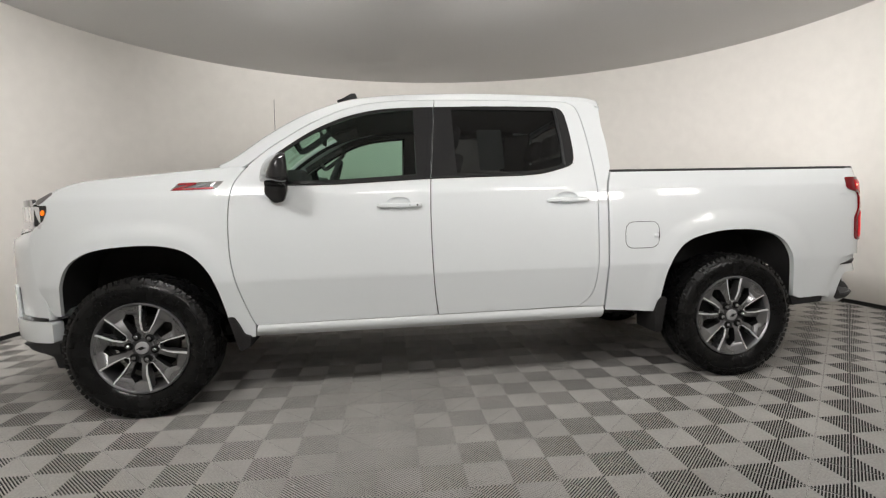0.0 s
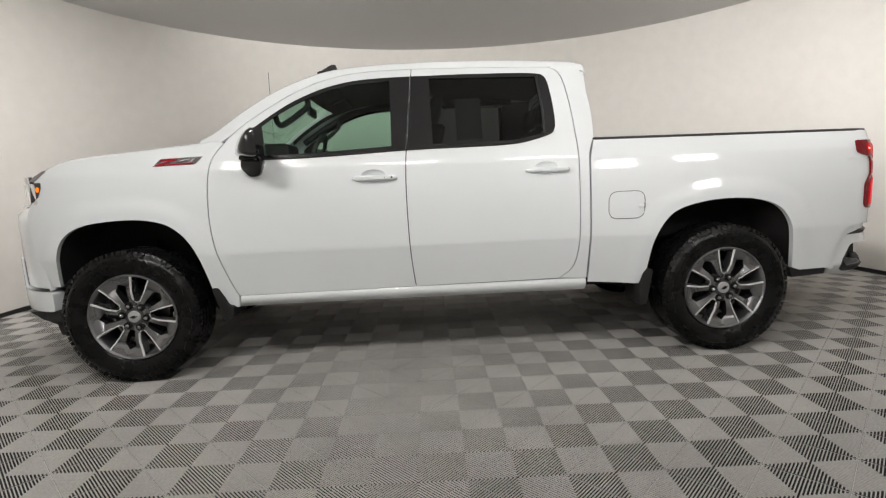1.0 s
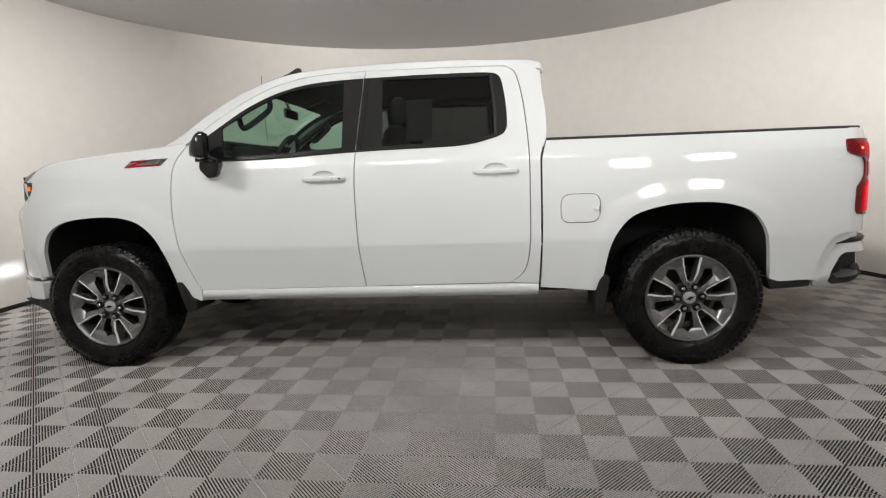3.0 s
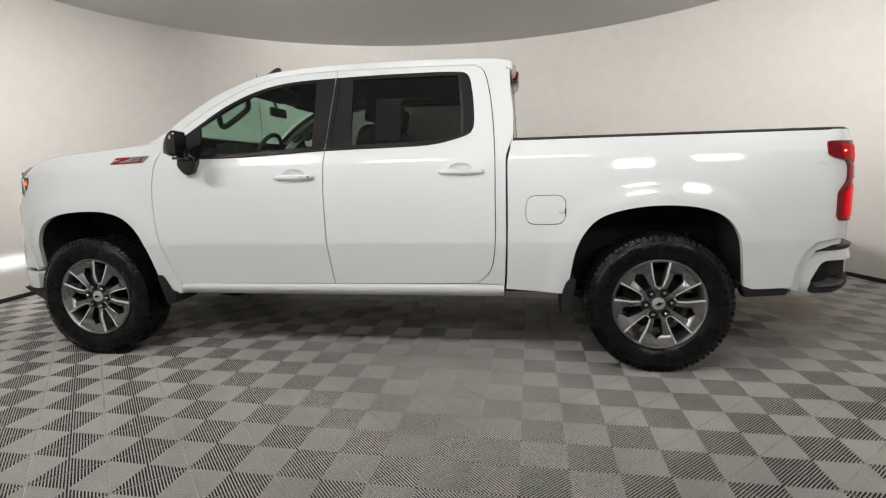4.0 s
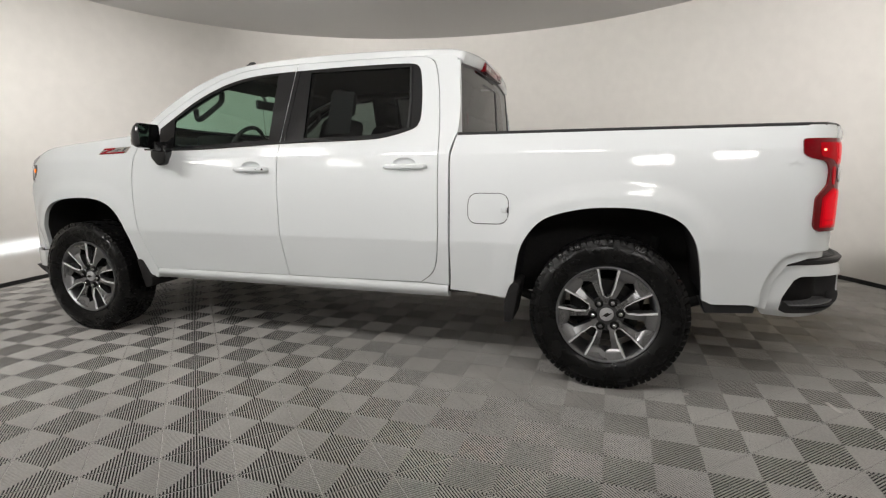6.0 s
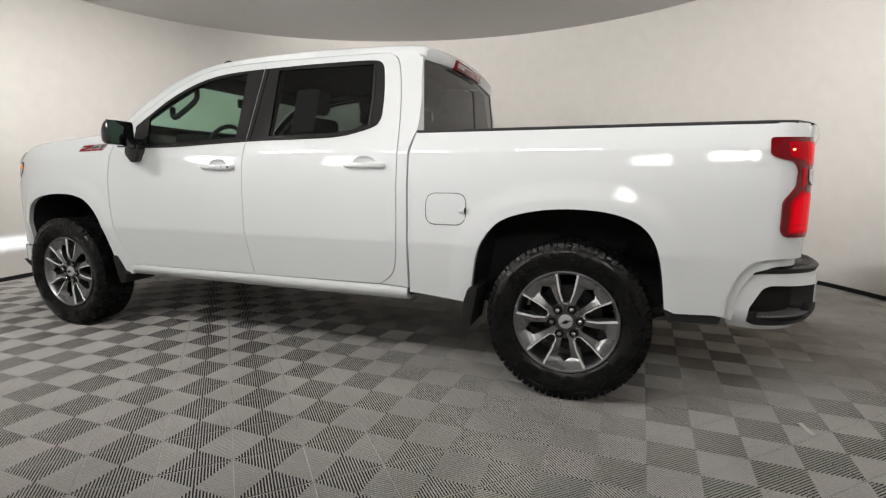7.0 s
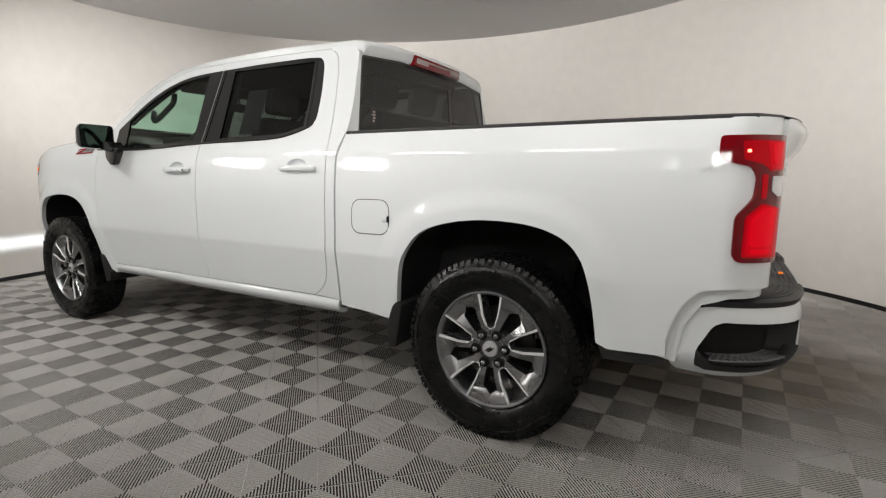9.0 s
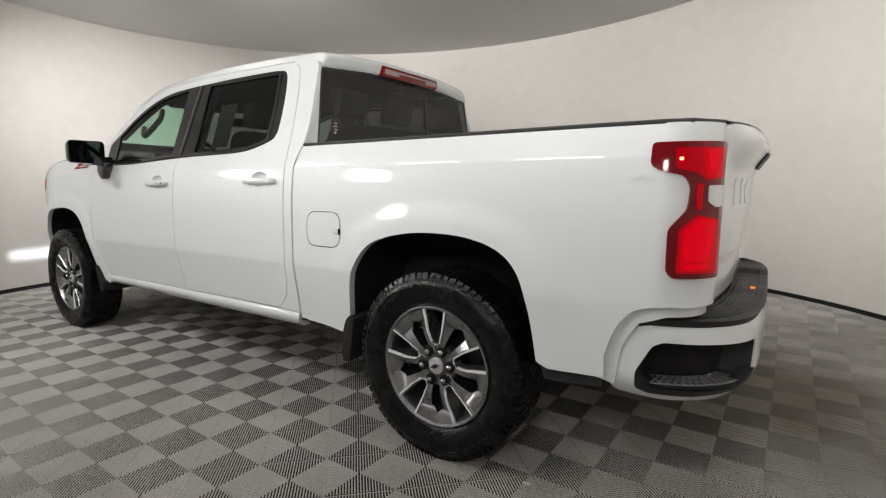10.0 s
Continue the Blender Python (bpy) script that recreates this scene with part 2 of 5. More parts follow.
def merge(bm, other, m=None):
    if m:
        bmesh.ops.transform(other, matrix=m, verts=other.verts[:])
    me = bpy.data.meshes.new("tmp")
    other.to_mesh(me)
    other.free()
    bm.from_mesh(me)
    bpy.data.meshes.remove(me)


def prism(poly, y0, y1, bevel=0.0, seg=2):
    """An (x, z) polygon pushed out from y0 to y1."""
    bm = bmesh.new()
    a = [bm.verts.new((x, y0, z)) for x, z in poly]
    f = bm.faces.new(a)
    got = bmesh.ops.extrude_face_region(bm, geom=[f])["geom"]
    for g in got:
        if isinstance(g, bmesh.types.BMVert):
            g.co.y = y1
    bmesh.ops.recalc_face_normals(bm, faces=bm.faces[:])
    if bevel:
        caps = [e for e in bm.edges if abs(e.verts[0].co.y - e.verts[1].co.y) < 1e-6]
        bmesh.ops.bevel(bm, geom=caps, offset=bevel, segments=seg, affect="EDGES", profile=0.5)
    return bm


def revolve(profile, n, axis="y"):
    """A ring round the y axis from (radius, y) points."""
    bm = bmesh.new()
    rings = []
    for k in range(n):
        a = 2 * math.pi * k / n
        rings.append([bm.verts.new((r * math.cos(a), y, r * math.sin(a))) for r, y in profile])
    for k in range(n):
        p, q = rings[k], rings[(k + 1) % n]
        for i in range(len(profile) - 1):
            bm.faces.new((p[i], p[i + 1], q[i + 1], q[i]))
    bmesh.ops.recalc_face_normals(bm, faces=bm.faces[:])
    return bm


def tube(path, r, n=8, closed=False):
    """A round bar along 3D points."""
    bm = bmesh.new()
    P = [Vector(p) for p in path]
    rings = []
    for i, p in enumerate(P):
        a = P[i - 1] if (i or closed) else P[i]
        b = P[(i + 1) % len(P)] if (i + 1 < len(P) or closed) else P[i]
        d = (b - a).normalized()
        s = d.orthogonal().normalized() if abs(d.z) > 0.9 else d.cross(Vector((0, 0, 1))).normalized()
        t = s.cross(d)
        rr = r[i] if isinstance(r, (list, tuple)) else r
        rings.append([bm.verts.new(p + rr * (math.cos(2 * math.pi * k / n) * s + math.sin(2 * math.pi * k / n) * t)) for k in range(n)])
    last = len(P) if closed else len(P) - 1
    for i in range(last):
        a, b = rings[i], rings[(i + 1) % len(P)]
        for k in range(n):
            bm.faces.new((a[k], a[(k + 1) % n], b[(k + 1) % n], b[k]))
    if not closed:
        bm.faces.new(rings[0]), bm.faces.new(rings[-1])
    bmesh.ops.recalc_face_normals(bm, faces=bm.faces[:])
    return bm


def loft(rows, closed_u=False):
    """A sheet through rows of equally many points."""
    bm = bmesh.new()
    R = [[bm.verts.new(p) for p in row] for row in rows]
    for a, b in zip(R, R[1:]):
        m = len(a) if closed_u else len(a) - 1
        for k in range(m):
            j = (k + 1) % len(a)
            bm.faces.new((a[k], a[j], b[j], b[k]))
    bmesh.ops.recalc_face_normals(bm, faces=bm.faces[:])
    return bm


def thicken(bm, d):
    bm.normal_update()
    bmesh.ops.solidify(bm, geom=bm.faces[:], thickness=d)
    return bm


# ---- the room ----
def room():
    n = 128

    def ring(spec, grow=0.0):
        cy, half, back, front = spec
        return [(ROOM_X + (half + grow) * math.cos(a), cy + ((back if math.sin(a) > 0 else front) + grow) * math.sin(a)) for a in np.linspace(-math.pi / 2, 1.5 * math.pi, n + 1)]

    def upright(name, loops, mat):
        """A closed band through loops of equally many points; the last joins the first."""
        bm = bmesh.new()
        R = [[bm.verts.new(p) for p in loop[:-1]] for loop in loops]
        for a, b in zip(R, R[1:] + R[:1]):
            for k in range(n):
                j = (k + 1) % n
                bm.faces.new((a[k], a[j], b[j], b[k]))
        bmesh.ops.recalc_face_normals(bm, faces=bm.faces[:])
        return part(name, bm, mat, None)

    def level(pts, z):
        return [(x, y, z) for x, y in pts]

    low, high = ring(BASE_RING), ring(TOP_RING)
    wall = upright("wall_curved", [level(low, -0.03), level(high, ROOM_H - 0.002), level(ring(TOP_RING, 0.12), ROOM_H - 0.002), level(ring(BASE_RING, 0.12), -0.03)], WALL)
    wall.data.materials.append(UNSEEN_WALL)  # the unseen side behind the camera is made grey to temper bounced light
    for f in wall.data.polygons:
        f.material_index = 1 if f.center.y < -2.4 else 0
    tagged(wall, "smooth curved warm white painted booth wall", "wall", kind="structure")
    lean = 0.045 / ROOM_H
    top = [(a[0] + (b[0] - a[0]) * lean, a[1] + (b[1] - a[1]) * lean) for a, b in zip(ring(BASE_RING, -0.012), ring(TOP_RING, -0.012))]
    strip_back = ring(BASE_RING, -0.0095 + 0.005)
    tagged(upright("baseboard", [level(ring(BASE_RING, -0.012), -0.005), level(top, 0.045), level([(x * 0.9995, y * 0.9995) for x, y in strip_back], 0.045), level(strip_back, -0.005)], BASEMAT), "thin black rubber base strip along the wall", "baseboard", kind="structure")
    bm = bmesh.new()
    f = bm.faces.new([bm.verts.new(p) for p in level(ring(TOP_RING, 0.115), ROOM_H)[:-1]])
    got = bmesh.ops.extrude_face_region(bm, geom=[f])["geom"]
    for g in got:
        if isinstance(g, bmesh.types.BMVert):
            g.co.z += 0.1
    bmesh.ops.recalc_face_normals(bm, faces=bm.faces[:])
    tagged(part("ceiling", bm, CEIL, None), "plain grey-white painted ceiling of the booth", "ceiling", kind="structure")
    return ring(BASE_RING, 0.05)


def lights():
    for x, y, z, width, height, to, beam, power in WALL_LAMPS:
        aim = math.degrees(math.atan2(-0.9 - y, to - x)) - 90
        m = pose(x, y, z, 0, 0, aim)
        lamp = thing("wall_light", m, "white LED panel light fixed high on the booth wall", "wall light", "booth wall lights")
        w, h = width / 2, height / 2
        bm = bmesh.new()
        for x0, x1, z0, z1 in ((-w - 0.02, w + 0.02, -h - 0.02, -h), (-w - 0.02, w + 0.02, h, h + 0.02), (-w - 0.02, -w, -h, h), (w, w + 0.02, -h, h)):
            box(x0, x1, -0.04, 0.012, z0, z1, bm=bm)
        part("frame", bm, BLACK, lamp)
        part("back", box(-w - 0.01, w + 0.01, -0.05, -0.012, -h - 0.01, h + 0.01), BLACK, lamp)
        part("diffuser", box(-w + 0.001, w - 0.001, -0.011, 0.002, -h + 0.001, h - 0.001), PANELMAT, lamp)
        part("bracket", box(-0.03, 0.03, -0.30, -0.05, -0.03, 0.03), BLACK, lamp)
        data = bpy.data.lights.new("panel", "AREA")
        data.shape, data.size, data.size_y, data.energy, data.color = "RECTANGLE", width, height, power, LIGHT_COLOR
        data.spread = radians(beam)
        ob = new("panel_light", data)
        ob.matrix_basis = m @ pose(0, 0.006, 0, 90)
    for x, y, aim, lift, spread, power in FILL_FLOODS:
        m = pose(x, y, ROOM_H - 0.14, 0, 0, aim)
        lamp = thing("fill_flood", m, "white flood light added out of view under the booth ceiling", "flood light", "ceiling flood lights")
        tilt = pose(0, 0, 0, lift)
        bm = box(-0.46, 0.46, -0.05, 0.0, -0.10, 0.10, 0.01)
        bmesh.ops.transform(bm, matrix=tilt, verts=bm.verts[:])
        part("housing", bm, BLACK, lamp)
        bm = box(-0.44, 0.44, 0.001, 0.006, -0.085, 0.085)
        bmesh.ops.transform(bm, matrix=tilt, verts=bm.verts[:])
        part("diffuser", bm, PANELMAT, lamp)
        part("stem", tube([(0, -0.02, 0.02), (0, -0.02, 0.139)], 0.015, 8), BLACK, lamp)
        data = bpy.data.lights.new("flood", "AREA")
        data.shape, data.size, data.size_y, data.energy, data.color = "RECTANGLE", 0.88, 0.17, power, LIGHT_COLOR
        data.spread = radians(spread)
        ob = new("fill_flood_lamp", data)
        ob.matrix_basis = m @ tilt @ pose(0, 0.012, 0, 90)


wall_line = room()
lights()

# ---- the truck's shape ----
WX, HUB_Y, AXLE_Z = 1.88, 0.945, 0.418
HZ = np.arange(0.2, 2.1, 0.005)
_table = [(0.2, 0.88), (0.40, 0.893), (0.46, 0.901), (0.52, 0.909), (0.60, 0.922), (0.70, 0.9385), (0.76, 0.949), (0.79, 0.9555), (0.87, 0.9535), (1.0, 0.951), (1.10, 0.9475),
          (1.16, 0.943), (1.22, 0.937), (1.27, 0.9305), (1.295, 0.9265), (1.31, 0.9205), (1.36, 0.904), (1.47, 0.862), (1.85, 0.731), (2.1, 0.645)]
_raw = np.interp(HZ, [a for a, b in _table], [b for a, b in _table])
_k = np.exp(-0.5 * (np.arange(-12, 13) / 1.8) ** 2)
HW = np.convolve(np.pad(_raw, 12, mode="reflect", reflect_type="odd"), _k / _k.sum(), mode="valid")

REAR_ARCH = catmull([(1.340, 0.465), (1.361, 0.541), (1.399, 0.752), (1.470, 0.880), (1.564, 0.950), (1.730, 0.992), (1.896, 1.003), (2.062, 0.990), (2.197, 0.944), (2.275, 0.860), (2.315, 0.729), (2.341, 0.529)], 5)
FRONT_ARCH = catmull([(-2.315, 0.62), (-2.298, 0.773), (-2.263, 0.882), (-2.205, 0.945), (-2.110, 0.990), (-1.964, 1.013), (-1.779, 1.017), (-1.635, 0.990), (-1.549, 0.938), (-1.484, 0.862), (-1.439, 0.770), (-1.400, 0.622), (-1.385, 0.545), (-1.355, 0.45)], 5)
_a0 = np.array(REAR_ARCH[:-1] + FRONT_ARCH[:-1])
_ad = np.array(REAR_ARCH[1:] + FRONT_ARCH[1:]) - _a0
_al = (_ad ** 2).sum(1) + 1e-12
CORNER_U, CORNER_R = 2.74, 0.175


def half_width(x, z):
    w = float(np.interp(z, HZ, HW))
    if x > 2.28 and z < 0.80:  # the quarter behind the rear wheel stands more upright
        k = min(1.0, (x - 2.28) / 0.2)
        w += (float(np.interp(0.82, HZ, HW)) - w) * 0.6 * k * k * (3 - 2 * k)
    if x < -2.0:
        w -= 0.36 * (-2.0 - x) ** 2
    if x > 2.45:
        w -= 0.10 * (x - 2.45) ** 2
    if x > 2.62 and 0.84 < z < 1.40:  # the panel stands a little proud round the tail lamp
        dx, dz = max(0.0, 2.775 - x), max(0.0, 0.895 - z, z - 1.345)
        if z > 1.22:
            dx = max(0.0, 2.72 - x)
        t = min(1.0, max(0.0, 1.5 - math.hypot(dx, dz) / 0.05))
        w += 0.002 * t * t * (3 - 2 * t)
    if abs(x) > 1.0:
        q = np.array((x, z)) - _a0
        t = np.clip((q * _ad).sum(1) / _al, 0, 1)
        d = float(np.sqrt(((q - _ad * t[:, None]) ** 2).sum(1).min()))
        t = max(0.0, 1 - d / 0.15)
        t = min(1.0, t * 1.35)
        w += 0.013 * t * t * (3 - 2 * t)
    return w


def on_side(u, z, inset):
    """A place on the driver's side of the body; past the rear corner the sheet turns inwards."""
    if u <= CORNER_U:
        return (u, -(half_width(u, z) - inset), z)
    a = min((u - CORNER_U) / CORNER_R, math.pi / 2)
    over = max(0.0, (u - CORNER_U) - CORNER_R * math.pi / 2)
    w = half_width(CORNER_U, z) - CORNER_R
    return (CORNER_U + (CORNER_R - inset) * math.sin(a), -(w + (CORNER_R - inset) * math.cos(a) - over), z)


DOOR_FRONT = catmull([(-1.236, 0.515), (-1.262, 0.573), (-1.317, 0.742), (-1.350, 0.90), (-1.358, 1.05), (-1.352, 1.213), (-1.330, 1.345), (-1.290, 1.415), (-1.225, 1.492)], 4)
DOOR_TOP_F = catmull([(-1.225, 1.492), (-1.11, 1.587), (-0.90, 1.722), (-0.71, 1.812), (-0.53, 1.862), (-0.34, 1.882), (-0.098, 1.888)], 5)
B_GAP = catmull([(-0.098, 1.888), (-0.124, 1.638), (-0.150, 1.366), (-0.156, 1.28), (-0.160, 1.141), (-0.158, 0.965), (-0.152, 0.786), (-0.138, 0.62), (-0.125, 0.522)], 4)
DOOR_REAR = catmull([(0.790, 1.874), (0.842, 1.846), (0.872, 1.774), (0.897, 1.636), (0.914, 1.461), (0.922, 1.28), (0.922, 1.075), (0.922, 0.829), (0.906, 0.665), (0.870, 0.585), (0.800, 0.530)], 4)
FRONT_WIN = catmull([(-1.150, 1.500), (-1.061, 1.562), (-0.884, 1.680), (-0.693, 1.768), (-0.508, 1.817), (-0.326, 1.836), (-0.112, 1.843)], 4) + catmull([(-0.128, 1.638), (-0.152, 1.383)], 2) + catmull([(-0.725, 1.357), (-1.050, 1.352), (-1.135, 1.358)], 3)
REAR_WIN = [(-0.092, 1.843)] + catmull([(0.211, 1.848), (0.55, 1.846), (0.690, 1.840), (0.738, 1.828), (0.764, 1.795), (0.778, 1.73), (0.789, 1.65), (0.795, 1.53), (0.783, 1.472), (0.735, 1.444), (0.600, 1.408), (0.480, 1.394), (0.302, 1.389)], 4) + catmull([(0.012, 1.386), (-0.132, 1.381)], 2) + [(-0.108, 1.638)]
FRONT_PANE = catmull([(-1.035, 1.555), (-0.884, 1.655), (-0.693, 1.745), (-0.508, 1.797), (-0.238, 1.823)], 4) + [(-0.240, 1.404), (-0.700, 1.379), (-1.008, 1.373)]
REAR_PANE = [(0.010, 1.826), (0.690, 1.818)] + catmull([(0.712, 1.60), (0.715, 1.470), (0.640, 1.438), (0.520, 1.417), (0.300, 1.410)], 3) + [(0.016, 1.405)]
ROOF_EDGE = catmull([(-1.40, 1.478), (-1.30, 1.532), (-1.132, 1.659), (-0.93, 1.782), (-0.733, 1.863), (-0.579, 1.903), (-0.353, 1.927), (-0.129, 1.936), (0.204, 1.941), (0.570, 1.934), (0.860, 1.921), (0.950, 1.912), (1.000, 1.900)], 5)


def shift(pts, dx=0.0, dz=0.0):
    return [(x + dx, z + dz) for x, z in pts]


truck = thing("pickup_truck", pose(0, TRUCK_Y, 0), "white crew-cab pickup truck with black trim and grey alloy wheels", "pickup truck")
G = 0.003  # half a panel gap


def cup_line(x0, z):
    """The rim of the scoop behind a door handle."""
    return [(x0 + 0.132 + 0.074 * math.cos(a), z + 0.012 + 0.040 * math.sin(a)) for a in np.linspace(0, 2 * math.pi, 29)[:-1]]


HANDLES = ((-0.487, -0.214, 1.214), (0.582, 0.857, 1.224))


def both(fn):
    for side in (-1, 1):
        fn(side)


def panels(side):
    # front fender
    hood = [(-2.40, 1.285), (-2.316, 1.330), (-2.188, 1.375), (-1.996, 1.397), (-1.806, 1.414), (-1.617, 1.432), (-1.43, 1.449), (-1.32, 1.470)]
    nose = catmull([(-2.355, 0.62), (-2.42, 0.75), (-2.455, 0.90), (-2.465, 1.06), (-2.44, 1.12), (-2.40, 1.16), (-2.395, 1.24), (-2.40, 1.285)], 4)
    outline = nose + catmull(hood, 4)[1:] + [(x - G, z) for x, z in reversed(DOOR_FRONT[:-2])] + [(-1.245, 0.44)] + list(reversed(FRONT_ARCH))
    part("front_fender", skin(outline, on_side, du=0.03, dv=0.02, thick=0.03, side=side), PAINT, truck)
    # doors with their window openings
    front = [(x + G, z) for x, z in DOOR_FRONT] + shift(DOOR_TOP_F[1:], 0, -G) + [(x - G, z) for x, z in B_GAP[1:]]
    d = part("front_door", skin(front, on_side, [FRONT_WIN, cup_line(HANDLES[0][0], HANDLES[0][2])], dv=0.02, thick=0.02, side=side), PAINT, truck)
    part("window_frame", skin(FRONT_WIN, on_side, [FRONT_PANE], out=-0.002, thick=0.014, side=side), GLOSSBLACK, d, "gloss black window surround")
    p = part("window_pane", skin(FRONT_PANE, on_side, out=-0.010, thick=0.001, side=side), FRONTGLASS, d, "lightly green-tinted side glass")
    p.visible_shadow = False
    rear = [(x + G, z) for x, z in B_GAP[::-1]] + [(-0.05, 1.888)] + shift(catmull([(0.35, 1.887), (0.70, 1.880), (0.790, 1.874)], 4), 0, -G) + [(x - G, z) for x, z in DOOR_REAR[1:]]
    d2 = part("rear_door", skin(rear, on_side, [REAR_WIN, cup_line(HANDLES[1][0], HANDLES[1][2])], dv=0.02, thick=0.02, side=side), PAINT, truck)
    part("window_frame", skin(REAR_WIN, on_side, [REAR_PANE], out=-0.002, thick=0.014, side=side), GLOSSBLACK, d2, "gloss black window surround")
    p = part("window_pane", skin(REAR_PANE, on_side, out=-0.010, thick=0.001, side=side), REARGLASS, d2, "dark privacy-tinted side glass")
    p.visible_shadow = False
    if side < 0:
        part("window_sheet", skin(rounded([(0.168, 1.425), (0.330, 1.43), (0.330, 1.69), (0.168, 1.69)], 0.006, 2), on_side, du=0.1, dv=0.1, out=-0.016, thick=0.0012, side=side), NOTE, d2, "grey-green paper sheet inside the rear glass")
    # gloss black strips that carry the windows across the middle pillar
    up = [(x, z) for x, z in B_GAP if 1.39 < z < 1.842]
    lo, hi = (-0.1515, 1.3835), (-0.1045, 1.8425)
    mid = [hi] + up + [lo]
    part("pillar_strip", skin([(x - 0.0035, z) for x, z in mid] + [(x - 0.03, z) for x, z in reversed(mid)], on_side, out=0.0012, thick=0.004, side=side), GLOSSBLACK, d)
    part("pillar_strip", skin([(x + 0.0035, z) for x, z in mid] + [(x + 0.03, z) for x, z in reversed(mid)], on_side, out=0.0012, thick=0.004, side=side), GLOSSBLACK, d2)
    # dark seal in the gap between the doors' upper frames
    part("pillar_seal", skin([(x - 0.006, z) for x, z in B_GAP if z > 1.37] + [(x + 0.006, z) for x, z in reversed(B_GAP) if z > 1.37], on_side, du=0.02, out=-0.004, thick=0.002, side=side), SEAL, truck)
    # cab corner behind the rear door
    corner = [(x + G, z) for x, z in DOOR_REAR[::-1]] + catmull([(0.795, 1.8805), (0.86, 1.886), (0.94, 1.878), (0.985, 1.855), (1.003, 1.766), (1.028, 1.594), (1.030, 1.44), (1.018, 1.40), (0.990, 1.32), (0.985, 1.26)], 3) + [(0.986, 0.80), (0.975, 0.521)]
    part("cab_corner", skin(corner, on_side, thick=0.03, side=side), PAINT, truck)
    # sill under the doors
    sill = [(-1.240, 0.440), (-1.225, 0.512), (-0.125, 0.518), (0.795, 0.524), (0.972, 0.517), (0.970, 0.442)]
    def on_sill(u, z, inset):
        t = max(0.0, min(1.0, (z - 0.44) / 0.078))
        return on_side(u, z, inset - 0.016 * (1 - (2 * t - 1) ** 2) + 0.02 * (1 - t) ** 2)
    part("sill", skin(sill, on_sill, thick=0.05, dv=0.012, side=side), PAINT, truck)
    # side of the load bed
    bed = catmull([(1.030, 1.402), (1.022, 1.385), (1.000, 1.30), (0.996, 1.26)], 3) + [(0.998, 0.90), (0.992, 0.60), (0.985, 0.495)] + [(1.335, 0.468)] + REAR_ARCH[1:] \
        + [(2.385, 0.513), (2.600, 0.522)] + catmull([(2.598, 0.60), (2.636, 0.71), (2.70, 0.785), (2.80, 0.804)], 3) + [(3.008, 0.806), (3.008, 1.350)] + catmull([(3.003, 1.385), (2.98, 1.402)], 3)
    groove = catmull([(2.560, 0.515), (2.57, 0.60), (2.61, 0.72), (2.68, 0.805), (2.80, 0.83)], 3) + [(3.000, 0.83), (3.000, 0.770), (2.80, 0.766), (2.708, 0.735), (2.655, 0.65), (2.632, 0.50)]
    part("bed_corner", skin(groove, on_side, thick=0.01, out=-0.020, side=side), PAINT, truck)
    part("bed_side", skin(bed, on_side, du=0.025, dv=0.02, thick=0.035, side=side), PAINT, truck)


both(panels)


# ---- cab shell, hood, tailgate ----
def side_of(x, pts):
    return float(np.interp(x, [p[0] for p in pts], [p[1] for p in pts]))


GAP_LINE = [(-1.31, 1.44), (-1.225, 1.497), (-1.11, 1.592), (-0.90, 1.727), (-0.71, 1.817), (-0.53, 1.867), (-0.34, 1.887), (-0.098, 1.8925), (0.35, 1.8905), (0.70, 1.8845), (0.795, 1.881), (0.86, 1.8865), (0.94, 1.8785), (0.985, 1.856), (1.01, 1.845)]


